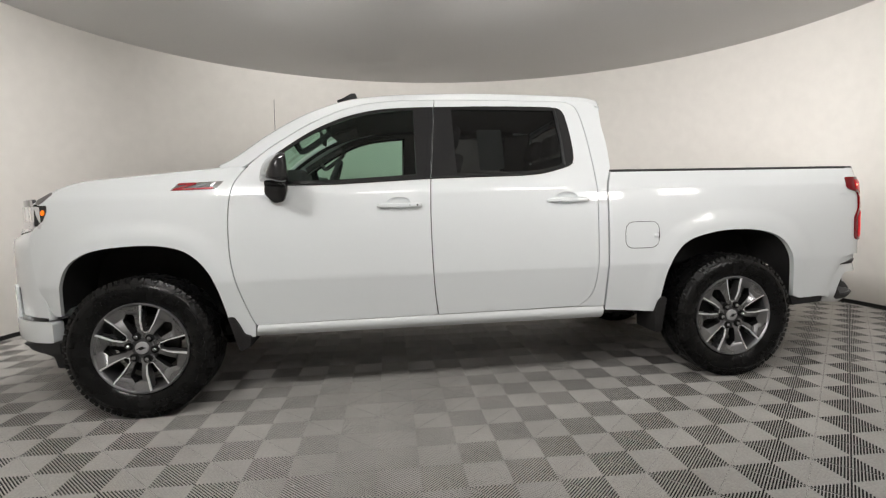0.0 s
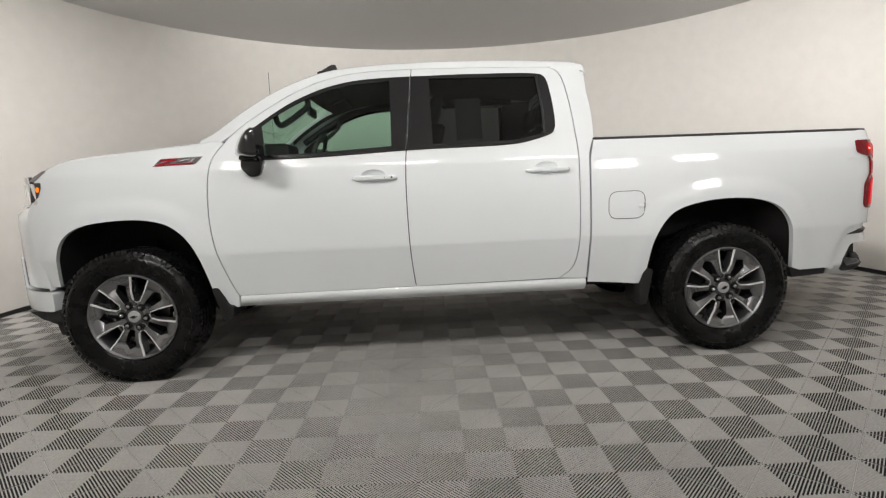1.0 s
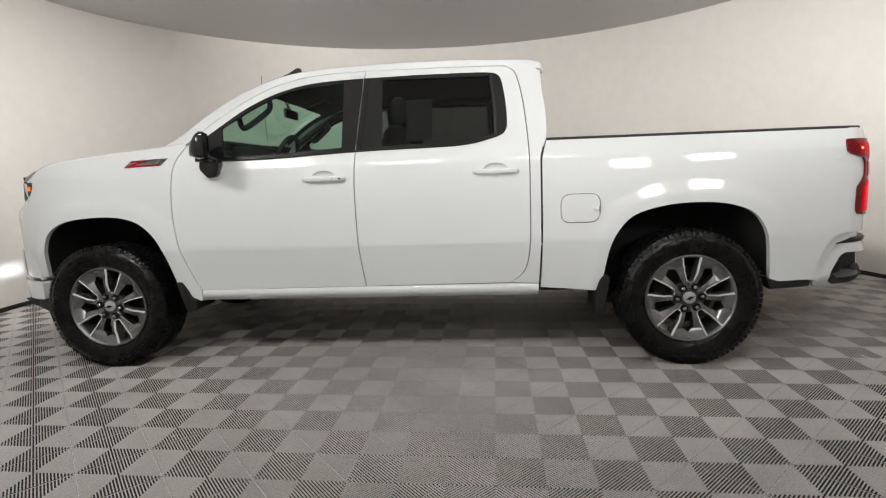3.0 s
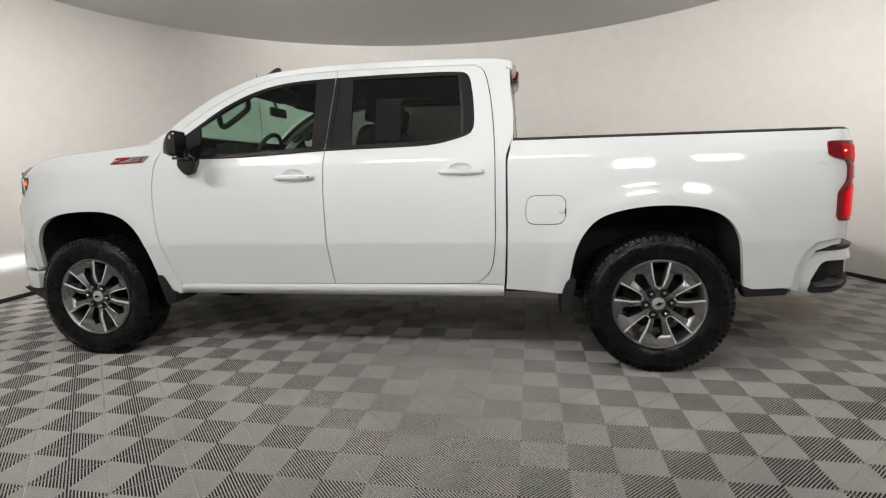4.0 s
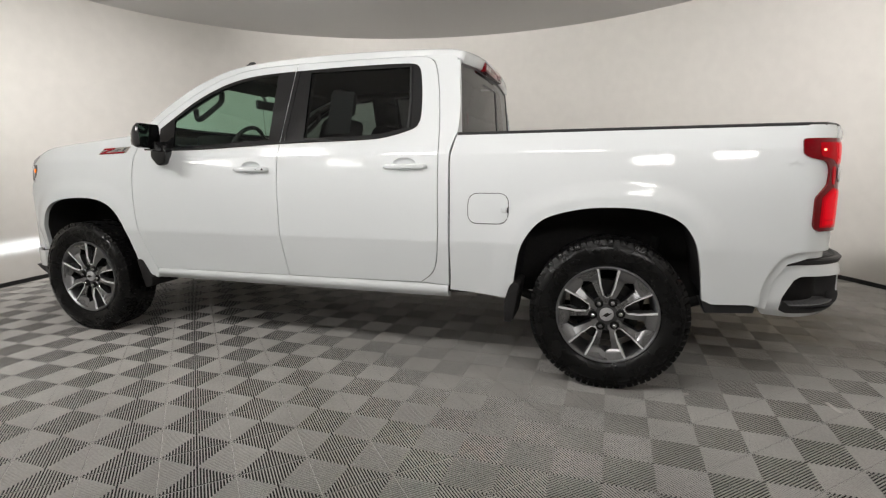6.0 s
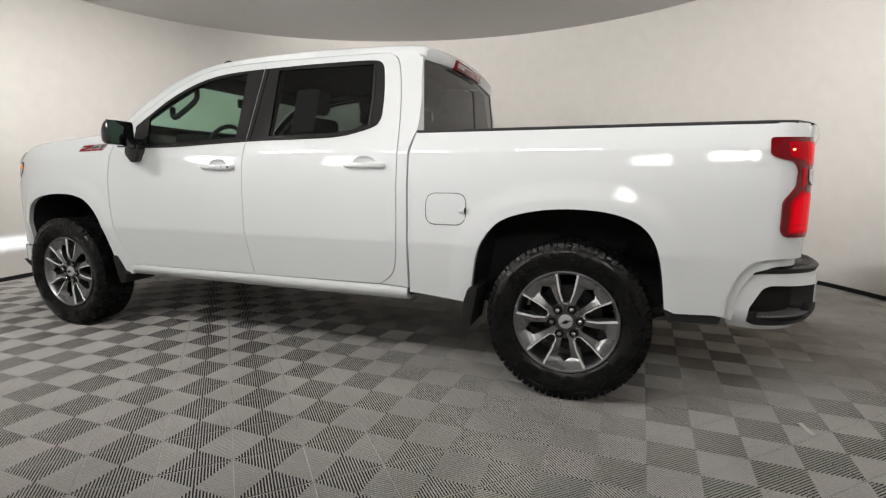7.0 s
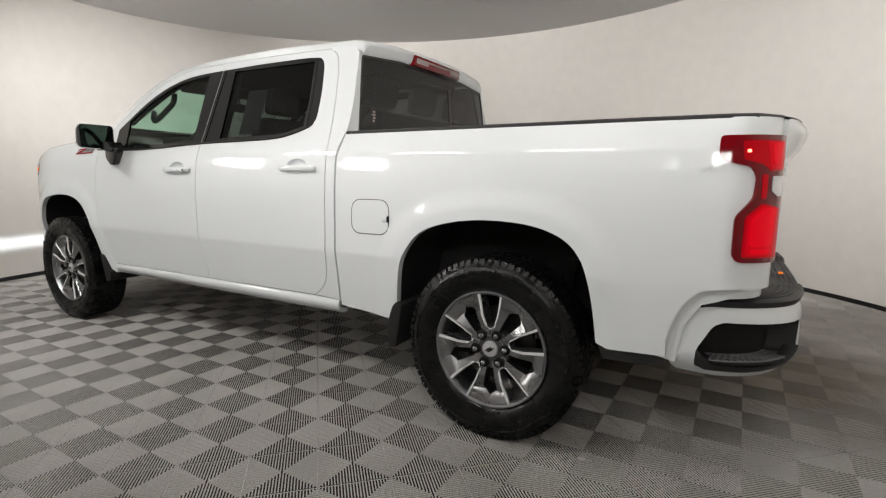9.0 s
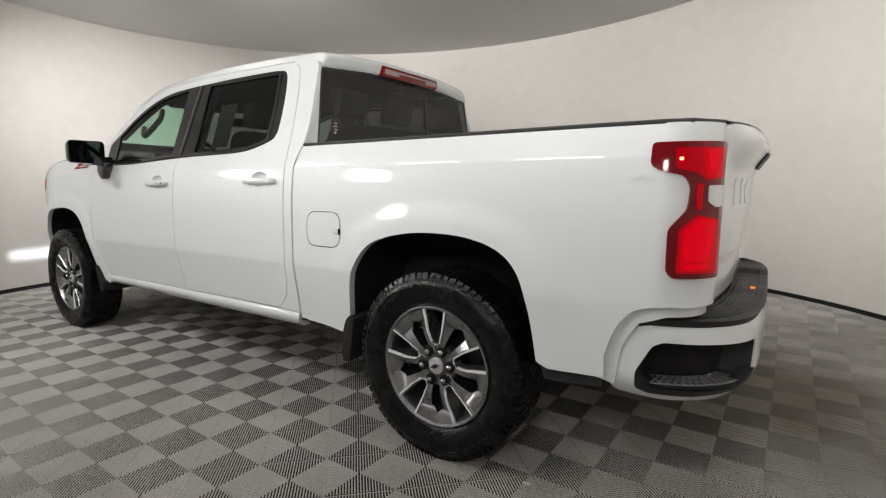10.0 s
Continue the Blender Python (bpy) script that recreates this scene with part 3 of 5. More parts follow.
def cab_shell():
    xs = sorted({round(p[0], 3) for p in ROOF_EDGE})
    # roof: rows from one side to the other
    rows = []
    for x in [a for a in xs if a >= -0.66]:
        ze, zg = side_of(x, ROOF_EDGE), side_of(x, GAP_LINE)
        ye = half_width(0, ze) - 0.020
        yg = half_width(0, zg)
        fade = max(0.0, min(1.0, (0.3 - x) / 0.96))
        back = max(0.0, (x - 0.7) / 0.31)
        half = [(yg - 0.03, zg - 0.022), (yg - 0.001, zg - 0.001), (yg, zg), (ye + 0.012, ze - 0.016), (ye, ze - 0.004), (ye - 0.02, ze + 0.004), (ye * 0.85, ze + 0.014), (ye * 0.6, ze + 0.026), (ye * 0.3, ze + 0.033), (0, ze + 0.035)]
        sec = [(-y, z) for y, z in half] + [(y, z) for y, z in reversed(half[:-1])]
        rows.append([(x - 0.10 * fade * (1 - (y / yg) ** 2) + 0.035 * back * (1 - (y / yg) ** 2), y, z) for y, z in sec])
    # turned-down rear lip
    last = rows[-1]
    for dx, ky, dz in ((0.014, 0.998, -0.005), (0.022, 0.996, -0.016), (0.022, 0.998, -0.030), (0.008, 1.0, -0.066), (0.002, 0.998, -0.073), (-0.04, 0.99, -0.076)):
        rows.append([(x + dx, y * ky, max(z + dz, 1.825) if abs(y) > 0.7 else z + dz) for x, y, z in last])
    part("roof", loft(rows), PAINT, truck, angle=0.7)
    # pillars beside the windscreen
    for s in (-1, 1):
        rows = []
        for x in [a for a in xs if a <= -0.60]:
            ze, zg = side_of(x, ROOF_EDGE), side_of(x, GAP_LINE)
            ye, yg = half_width(0, ze) - 0.020, half_width(0, zg)
            sec = [(yg - 0.02, zg - 0.01), (yg, zg), (ye + 0.012, ze - 0.016), (ye, ze - 0.004), (ye - 0.02, ze + 0.004), (ye - 0.045, ze + 0.002), (ye - 0.05, ze - 0.03)]
            rows.append([(x - 0.10 * max(0.0, 1 - (y / yg) ** 2), s * y, z) for y, z in sec])
        part("windscreen_pillar", loft(rows), PAINT, truck)
    rows = []
    for x in [a for a in xs if a <= -0.60]:
        ze = side_of(x, ROOF_EDGE)
        ye = half_width(0, ze) - 0.062
        rows.append([(x - 0.03 - 0.085 * (1 - (k / 8) ** 2), ye * k / 8, ze + 0.002 + 0.012 * (1 - (k / 8) ** 2)) for k in range(-8, 9)])
    p = part("windscreen", loft(rows), FRONTGLASS, truck, "clear curved laminated windscreen")
    p.visible_shadow = False
    # back of the cab
    def on_back(u, z, inset):
        return (1.034 - 0.065 * (z - 1.42) - inset + 0.018 * (1 - (u / 0.75) ** 2), u, z)

    glass_line = rounded([(-0.798, 1.405), (0.798, 1.405), (0.728, 1.825), (0.40, 1.850), (0, 1.860), (-0.40, 1.850), (-0.728, 1.825)], 0.02)
    back = rounded([(-0.862, 1.36), (0.862, 1.36), (0.806, 1.60), (0.742, 1.84), (0.40, 1.868), (0, 1.878), (-0.40, 1.868), (-0.742, 1.84), (-0.806, 1.60)], 0.01)
    part("cab_back", skin(back, on_back, [glass_line], du=0.12, dv=0.12, thick=0.02, side=-1), PAINT, truck)
    p = part("rear_window", skin(glass_line, on_back, du=0.15, dv=0.15, out=-0.003, thick=0.001, side=-1), BACKGLASS, truck, "dark tinted sliding rear window")
    p.visible_shadow = False
    ring = glass_line
    inner = rounded([(-0.786, 1.418), (0.786, 1.418), (0.717, 1.812), (0.40, 1.838), (0, 1.848), (-0.40, 1.838), (-0.717, 1.812)], 0.02)
    part("window_seal", skin(ring, on_back, [inner], du=0.3, dv=0.3, out=0.001, thick=0.006, side=-1), SEAL, p)
    for y0, y1, z0, z1 in ((0.180, 0.205, 1.43, 1.768), (-0.205, 0.205, 1.768, 1.775)):
        part("slider_frame", skin([(y0, z0), (y1, z0), (y1, z1), (y0, z1)], on_back, du=0.2, dv=0.2, out=0.002, thick=0.008, side=-1), SEAL, p, "black frame of the sliding pane")
    for k, (y, z, w, h) in enumerate(((-0.655, 1.535, 0.020, 0.010), (-0.660, 1.518, 0.030, 0.008), (-0.657, 1.502, 0.024, 0.008), (-0.664, 1.485, 0.014, 0.012))):
        part("glass_mark", skin([(y - w / 2, z - h / 2), (y + w / 2, z - h / 2), (y + w / 2, z + h / 2), (y - w / 2, z + h / 2)], on_back, du=0.1, dv=0.1, out=-0.001, thick=0.001, side=-1), LAMPCLEAR, p, "small grey printed mark")
    part("slider_latch", box(1.030, 1.046, 0.055, 0.085, 1.428, 1.446, 0.003), SEAL, p)
    # high brake lamp
    lamp = part("brake_lamp", prism([(1.015, 1.846), (1.056, 1.848), (1.064, 1.892), (1.058, 1.906), (1.035, 1.912)], -0.285, 0.285, 0.005), LAMPRED, truck, "dark red high brake lamp on the roof's rear edge")
    part("clear_section", prism([(1.054, 1.862), (1.0605, 1.862), (1.0655, 1.890), (1.059, 1.892)], -0.268, -0.13, 0.001), LAMPCLEAR, lamp)
    part("clear_section", prism([(1.054, 1.862), (1.0605, 1.862), (1.0655, 1.890), (1.059, 1.892)], 0.15, 0.268, 0.001), LAMPCLEAR, lamp)
    part("clear_band", prism([(1.0595, 1.880), (1.0640, 1.880), (1.0655, 1.890), (1.059, 1.892)], -0.128, 0.148, 0.0008), LAMPCLEAR, lamp)


def hood():
    rows = []
    top = [(-2.44, 1.262), (-2.40, 1.289), (-2.316, 1.334), (-2.188, 1.378), (-1.996, 1.400), (-1.806, 1.417), (-1.617, 1.435), (-1.43, 1.452), (-1.28, 1.475)]
    for x, z in catmull(top, 3):
        w = half_width(x, z - 0.004) + 0.001
        front = max(0.0, min(1.0, (-1.9 - x) / 0.5))
        half = [(w, z - 0.004), (w - 0.012, z + 0.006), (w - 0.05, z + 0.014), (w * 0.8, z + 0.020), (w * 0.66, z + 0.030), (w * 0.5, z + 0.046), (w * 0.25, z + 0.050), (0, z + 0.050)]
        sec = [(-y, q) for y, q in half] + [(y, q) for y, q in reversed(half[:-1])]
        rows.append([(x - 0.15 * front * (1 - (y / w) ** 2), y, q) for y, q in sec])
    part("hood", loft(rows), PAINT, truck)
    rows = [[(-1.30 + dx - 0.13 * (1 - (k / 8) ** 2), 0.80 * k / 8, z) for k in range(-8, 9)] for dx, z in ((-0.02, 1.475), (0.06, 1.48), (0.10, 1.53))]
    part("cowl", loft(rows), BLACK, truck)


def tailgate():
    prof = [(0.79, 2.936), (0.85, 2.946), (0.93, 2.952), (0.98, 2.960), (1.06, 2.967), (1.20, 2.965), (1.25, 2.974), (1.29, 2.998), (1.325, 3.022), (1.355, 3.034), (1.385, 3.028), (1.402, 3.002)]
    zs = [p[0] for p in prof]

    def on_gate(u, z, inset):
        x = sum(float(np.interp(z + d, zs, [p[1] for p in prof])) for d in (-0.012, -0.006, 0, 0.006, 0.012)) / 5
        flat = min(x, 2.967)
        k = min(abs(u) / 0.75, 1.0)
        return (flat - 0.05 * k ** 2.5 + (x - flat) * (1 - k ** 8) - inset, u, z)

    line = rounded([(-0.752, 0.79), (0.752, 0.79), (0.738, 1.402), (-0.738, 1.402)], 0.025)
    gate = part("tailgate", skin(line, on_gate, du=0.1, dv=0.02, thick=0.11, side=-1), PAINT, truck)
    for k in range(9):
        y = -0.54 + 0.135 * k
        bar = rounded([(y - 0.050, 1.125), (y + 0.050, 1.125), (y + 0.050, 1.225), (y - 0.050, 1.225)], 0.012, 2)
        part("raised_block", skin(bar, on_gate, du=0.1, dv=0.05, out=0.003, thick=0.003, side=-1), PAINT, gate)
    part("badge", skin(rounded([(-0.70, 0.925), (-0.44, 0.925), (-0.44, 0.955), (-0.70, 0.955)], 0.006, 2), on_gate, du=0.1, dv=0.05, out=0.004, thick=0.004, side=-1), CHROME, gate, "chrome badge bar")
    h = part("gate_handle", skin(rounded([(-0.16, 1.265), (0.16, 1.265), (0.14, 1.33), (-0.14, 1.33)], 0.015, 2), on_gate, du=0.08, dv=0.03, out=0.008, thick=0.012, side=-1), BLACK, gate, "black tailgate handle with camera")
    bm = bmesh.new()
    box(2.84, 2.882, -0.735, 0.735, 0.80, 1.39, 0.01, bm=bm)
    part("inner_panel", bm, PAINT, gate)
    for s in (-1, 1):
        y0, y1 = sorted((s * 0.742, s * 0.80))
        part("gate_jamb", box(2.80, 2.886, y0, y1, 0.80, 1.345, 0.004), BLACK, truck)
    rows = []
    for y in np.linspace(-0.735, 0.735, 21):
        x = on_gate(float(y), 1.400, 0.0)[0]
        rows.append([(2.85, y, 1.392), (2.85, y, 1.410), (x - 0.008, y, 1.410), (x - 0.001, y, 1.405), (x - 0.002, y, 1.398)])
    part("top_cap", loft(rows), BLACK, gate, "black plastic tailgate cap")


cab_shell()
hood()
tailgate()


def load_bed(side):
    s = side
    # black cap on the rail, inner wall
    rows = []
    for x in np.linspace(1.030, 2.912, 24):
        u = float(x)
        w = half_width(min(u, CORNER_U), 1.40) - (0.0 if u < CORNER_U else CORNER_R - math.sqrt(max(CORNER_R ** 2 - (min(u, 2.912) - CORNER_U) ** 2, 0)))
        rows.append([(u, s * (w + 0.001), 1.398), (u, s * (w + 0.002), 1.408), (u, s * (w - 0.006), 1.414), (u, s * (w - 0.07), 1.414), (u, s * (w - 0.075), 1.385)])
    part("bed_rail_cap", loft(rows), BLACK, truck, "black plastic bed rail cap")
    y0, y1 = sorted((s * 0.80, s * 0.77))
    part("bed_inner_wall", box(1.05, 2.84, y0, y1, 1.06, 1.40, 0.004), PAINT, truck)


both(load_bed)
part("bed_floor", box(1.06, 2.84, -0.515, 0.515, 0.83, 0.87), BLACK, truck, "black lined load bed floor")
part("bed_front_wall", box(1.060, 1.085, -0.80, 0.80, 0.83, 1.385, 0.005), PAINT, truck)


# ---- wheel wells and underside ----
def wheel_well(side):
    for arch in (FRONT_ARCH, REAR_ARCH):
        rows = []
        for x, z in arch:
            w = half_width(x, z) - 0.028
            rows.append([(x, side * w, z + 0.001), (x, side * (w - 0.06), z + 0.03), (x, side * 0.52, z + 0.03)])
        part("wheel_liner", loft(rows), LINER, truck, "black plastic wheel arch liner")
        bm = bmesh.new()
        vs = [bm.verts.new((x, side * 0.525, z + 0.03)) for x, z in arch]
        bm.faces.new(vs)
        part("inner_wing", bm, LINER, truck)
    # mud flaps
    for poly, label in (([(-1.392, 0.575), (-1.352, 0.572), (-1.325, 0.52), (-1.300, 0.462), (-1.262, 0.450), (-1.268, 0.385), (-1.330, 0.365), (-1.352, 0.43)], "front"),
                        ([(1.318, 0.330), (1.366, 0.335), (1.405, 0.560), (1.372, 0.572), (1.345, 0.545), (1.318, 0.46)], "rear")):
        y0, y1 = sorted((side * 0.945, side * 0.70))
        part("mud_flap", prism(rounded(poly, 0.012, 2), y0, y1, 0.006), LINER, truck, "black moulded mud flap")
    # valance behind the rear wheel and under the bed side
    y0, y1 = sorted((side * 0.905, side * 0.82))
    part("rear_valance", prism([(2.335, 0.53), (2.60, 0.525), (2.585, 0.470), (2.365, 0.455)], y0, y1, 0.008), BLACK, truck, "black lower trim behind the rear wheel")
    part("cab_mount", box(0.972, 1.008, y0, y1, 0.478, 0.52, 0.008), LINER, truck)
    # front air dam corner
    y0, y1 = sorted((side * 0.86, side * 0.40))
    part("air_dam", prism([(-2.56, 0.465), (-2.34, 0.465), (-2.33, 0.38), (-2.36, 0.30), (-2.385, 0.305), (-2.40, 0.37), (-2.50, 0.42)], y0, y1, 0.008), BLACK, truck, "black front air dam")
    # frame rail, springs
    y0, y1 = sorted((side * 0.40, side * 0.50))
    part("frame_rail", box(-2.30, 2.75, y0, y1, 0.42, 0.56, 0.01), CHASSIS, truck)
    bm = tube([(1.15, side * 0.56, 0.50), (1.5, side * 0.56, 0.37), (1.88, side * 0.56, 0.33), (2.25, side * 0.56, 0.38), (2.6, side * 0.56, 0.52)], 0.03, 8)
    part("leaf_spring", bm, CHASSIS, truck)
    part("front_arm", tube([(-1.88, side * 0.80, 0.36), (-1.80, side * 0.45, 0.40)], 0.04, 8), CHASSIS, truck)
    part("damper", tube([(-1.88, side * 0.68, 0.36), (-1.88, side * 0.58, 0.85)], 0.035, 8), CHASSIS, truck)
    part("rear_damper", tube([(2.05, side * 0.62, 0.36), (2.15, side * 0.55, 0.80)], 0.03, 8), CHASSIS, truck)


both(wheel_well)
part("floor_pan", box(-1.35, 1.0, -0.84, 0.84, 0.47, 0.52), CHASSIS, truck)
part("bed_underside", box(1.02, 2.78, -0.515, 0.515, 0.72, 0.80), CHASSIS, truck)
part("engine_block", box(-2.35, -1.30, -0.50, 0.50, 0.36, 1.20, 0.03), CHASSIS, truck)
part("transmission", box(-1.30, -0.2, -0.22, 0.22, 0.30, 0.50, 0.05), CHASSIS, truck)
part("fuel_tank", box(-0.1, 1.35, -0.70, -0.42, 0.42, 0.52, 0.03), CHASSIS, truck)
part("rear_axle", tube([(1.88, -0.76, AXLE_Z), (1.88, 0.76, AXLE_Z)], 0.045, 12), CHASSIS, truck)
bm = bmesh.new()
bmesh.ops.create_uvsphere(bm, u_segments=14, v_segments=10, radius=0.16, matrix=pose(1.88, 0.03, AXLE_Z))
part("differential", bm, CHASSIS, truck)
part("prop_shaft", tube([(-0.2, 0, 0.42), (1.75, 0.03, 0.42)], 0.045, 10), CHASSIS, truck)
part("exhaust", tube([(-1.2, 0.30, 0.36), (0.9, 0.32, 0.36), (1.4, 0.55, 0.42), (2.3, 0.62, 0.50), (2.75, 0.66, 0.47)], 0.035, 10), STEEL, truck)
part("silencer", tube([(0.2, 0.30, 0.37), (0.9, 0.30, 0.37)], 0.10, 14), STEEL, truck)
spare = revolve([(0.2, -0.1), (0.37, -0.1), (0.39, -0.06), (0.39, 0.06), (0.37, 0.1), (0.2, 0.1), (0.2, -0.1)], 28)
bmesh.ops.transform(spare, matrix=pose(2.42, 0, 0.60, 90), verts=spare.verts[:])
part("spare_tyre", spare, RUBBER, truck)
part("tow_hitch", box(2.78, 3.04, -0.045, 0.045, 0.40, 0.49, 0.008), CHASSIS, truck, "black tow hitch receiver")


# ---- wheels ----
def polar(r, deg, y):
    a = radians(deg)
    return (r * math.cos(a), y, r * math.sin(a))


def mesh_of(name, bm, mat, angle=0.6):
    smooth(bm, angle)
    me = bpy.data.meshes.new(name)
    bm.to_mesh(me)
    bm.free()
    me.materials.append(mat)
    return me


def tyre_mesh():
    half = [(0.266, 0.100), (0.278, 0.112), (0.300, 0.124), (0.330, 0.1345), (0.352, 0.1365), (0.372, 0.133), (0.390, 0.126), (0.404, 0.115), (0.412, 0.100), (0.4145, 0.05), (0.415, 0.0)]
    prof = [(r, -y) for r, y in half] + [(r, y) for r, y in reversed(half[:-1])]
    bm = revolve(prof, 72)
    return mesh_of("tyre", bm, RUBBER)


def tread_mesh():
    bm = bmesh.new()
    rnd = random.Random(4)
    n = 74

    def block(a0, a1, y0, y1, r0, r1, skew=0.0):
        vs = []
        for r in (r0, r1):
            for a, y, k in ((a0, y0, 0), (a1, y0, 0), (a1, y1, 1), (a0, y1, 1)):
                t = a + skew * k
                vs.append(bm.verts.new((r * math.cos(t), y, r * math.sin(t))))
        for q in ((4, 5, 6, 7), (0, 1, 5, 4), (1, 2, 6, 5), (2, 3, 7, 6), (3, 0, 4, 7)):
            bm.faces.new([vs[i] for i in q])

    p = 2 * math.pi / n
    for k in range(n):
        a = k * p
        block(a, a + p * 0.70, -0.040, -0.004, 0.409, 0.4172, 0.03)
        block(a + p * 0.5, a + p * 1.15, 0.004, 0.040, 0.409, 0.4172, 0.03)
        block(a + p * 0.2, a + p * 0.85, -0.082, -0.046, 0.409, 0.4172, -0.03)
        block(a + p * 0.7, a + p * 1.3, 0.046, 0.082, 0.409, 0.4172, -0.03)
        for s in (-1, 1):
            w = (0.80 if k % 2 else 0.70) + rnd.uniform(-0.06, 0.08)
            block(a + p * 0.1, a + p * (0.1 + w), s * 0.088, s * 0.116, 0.400, 0.4160)
            # shoulder lugs that run down the side wall
            d = (0.386 if k % 2 else 0.395) + rnd.uniform(-0.002, 0.002)
            vs = []
            for r, y in ((0.416, 0.1165), (0.404, 0.1245), (d, 0.1275 + (0.394 - d) * 0.35), (d - 0.003, 0.124)):
                vs.append([bm.verts.new((r * math.cos(t), s * y, r * math.sin(t))) for t in (a + p * 0.12, a + p * (0.06 + w))])
            for u, v in zip(vs, vs[1:]):
                bm.faces.new((u[0], u[1], v[1], v[0]))
    bmesh.ops.recalc_face_normals(bm, faces=bm.faces[:])
    return mesh_of("tread", bm, RUBBER, 0.4)


def sidewall_bar():
    """A raised bar on the side wall."""
    bm = bmesh.new()
    vs = [bm.verts.new(polar(r, d, -y)) for r, d, y in ((0.322, -1.5, 0.1352), (0.322, 1.5, 0.1352), (0.345, 1.5, 0.1386), (0.345, -1.5, 0.1386))]
    f = bm.faces.new(vs)
    got = bmesh.ops.extrude_face_region(bm, geom=[f])["geom"]
    for g in got:
        if isinstance(g, bmesh.types.BMVert):
            g.co.y += 0.005
    bmesh.ops.recalc_face_normals(bm, faces=bm.faces[:])
    return mesh_of("sidewall_bar", bm, RUBBER, 0.4)


def sidewall_rib():
    """A raised band with a wavy inner edge below the shoulder, on both side walls."""
    bm = bmesh.new()
    n = 180
    for s in (-1, 1):
        rows = []
        for k in range(n + 1):
            a = 360.0 * k / n
            w = math.sin(math.radians(a * 9)) + 0.5 * math.sin(math.radians(a * 18 + 40))
            r0 = 0.360 + 0.0055 * max(-1.0, min(1.0, 1.6 * w))
            rows.append([polar(r, a, s * y) for r, y in ((r0, 0.1345), (r0 + 0.003, 0.1390), (0.375, 0.1355), (0.386, 0.1300), (0.390, 0.1250))])
        merge(bm, loft(rows))
    return mesh_of("sidewall_rib", bm, RUBBER, 0.5)


def spoke_mesh():
    """One split spoke, standing along +x: two legs with sloping faces beside a deep slot, joined by a plate at the rim."""
    bm = bmesh.new()
    for s in (-1, 1):
        rows = []
        for r in (0.060, 0.080, 0.0915, 0.0985, 0.1005, 0.104, 0.110, 0.118, 0.135, 0.160, 0.180, 0.192, 0.202, 0.212, 0.218, 0.228, 0.242, 0.258):
            # half width of the open window between two spokes, and of the slot inside this one
            hu = 0.0 if r < 0.0999 else 0.018 * min(1.0, math.sqrt((r - 0.0999) / 0.011)) + 0.16 * max(0.0, r - 0.111) + 0.006 * min(1.0, max(0.0, (r - 0.125) / 0.03))
            au = 36.0 - math.degrees(math.asin(min(hu / r, 0.9)))
            hp = max(0.0004, (0.007 if r < 0.09 else 0.018 + 0.17 * (r - 0.0985)) * min(1.0, (0.218 - r) / 0.026))
            ap = math.degrees(math.asin(min(hp / r, 0.9)))
            top = -0.092 - 0.016 * min(1.0, max(0.0, (r - 0.085) / 0.06)) - 0.004 * max(0.0, (r - 0.2) / 0.058)
            fall = 0.025 * min(1.0, max(0.06, (r - 0.095) / 0.10)) if r < 0.202 else 0.032 * max(0.06, (0.258 - r) / 0.056)
            m = math.degrees(1.0 / r)
            w = 0.0078 + 0.03 * max(0.0, r - 0.11)
            d1, d2, d3 = au - 0.003 * m, au - w * m, au - (w + 0.0035) * m
            low = max(ap + 0.002 * m, 0.02)
            d1, d2, d3 = max(d1, low), max(d2, low), max(d3, low)
            rows.append([polar(r, s * d, q) for d, q in ((au, -0.030), (au, top + 0.008), (d1, top), (d2, top), (d3, top + 0.005), (low, top + fall), (ap, top + fall + 0.002), (ap, -0.035))])
        merge(bm, loft(rows))
    bmesh.ops.recalc_face_normals(bm, faces=bm.faces[:])
    for f in bm.faces:
        if f.normal.y > 0.3:
            f.normal_flip()
    return bm


def rim_mesh():
    prof = [(0.270, -0.108), (0.268, -0.114), (0.262, -0.115), (0.256, -0.108), (0.250, -0.098), (0.247, -0.085), (0.243, -0.02), (0.232, 0.06), (0.25, 0.10), (0.266, 0.105)]
    return mesh_of("rim", revolve(prof, 72), GREYALLOY, 0.5)


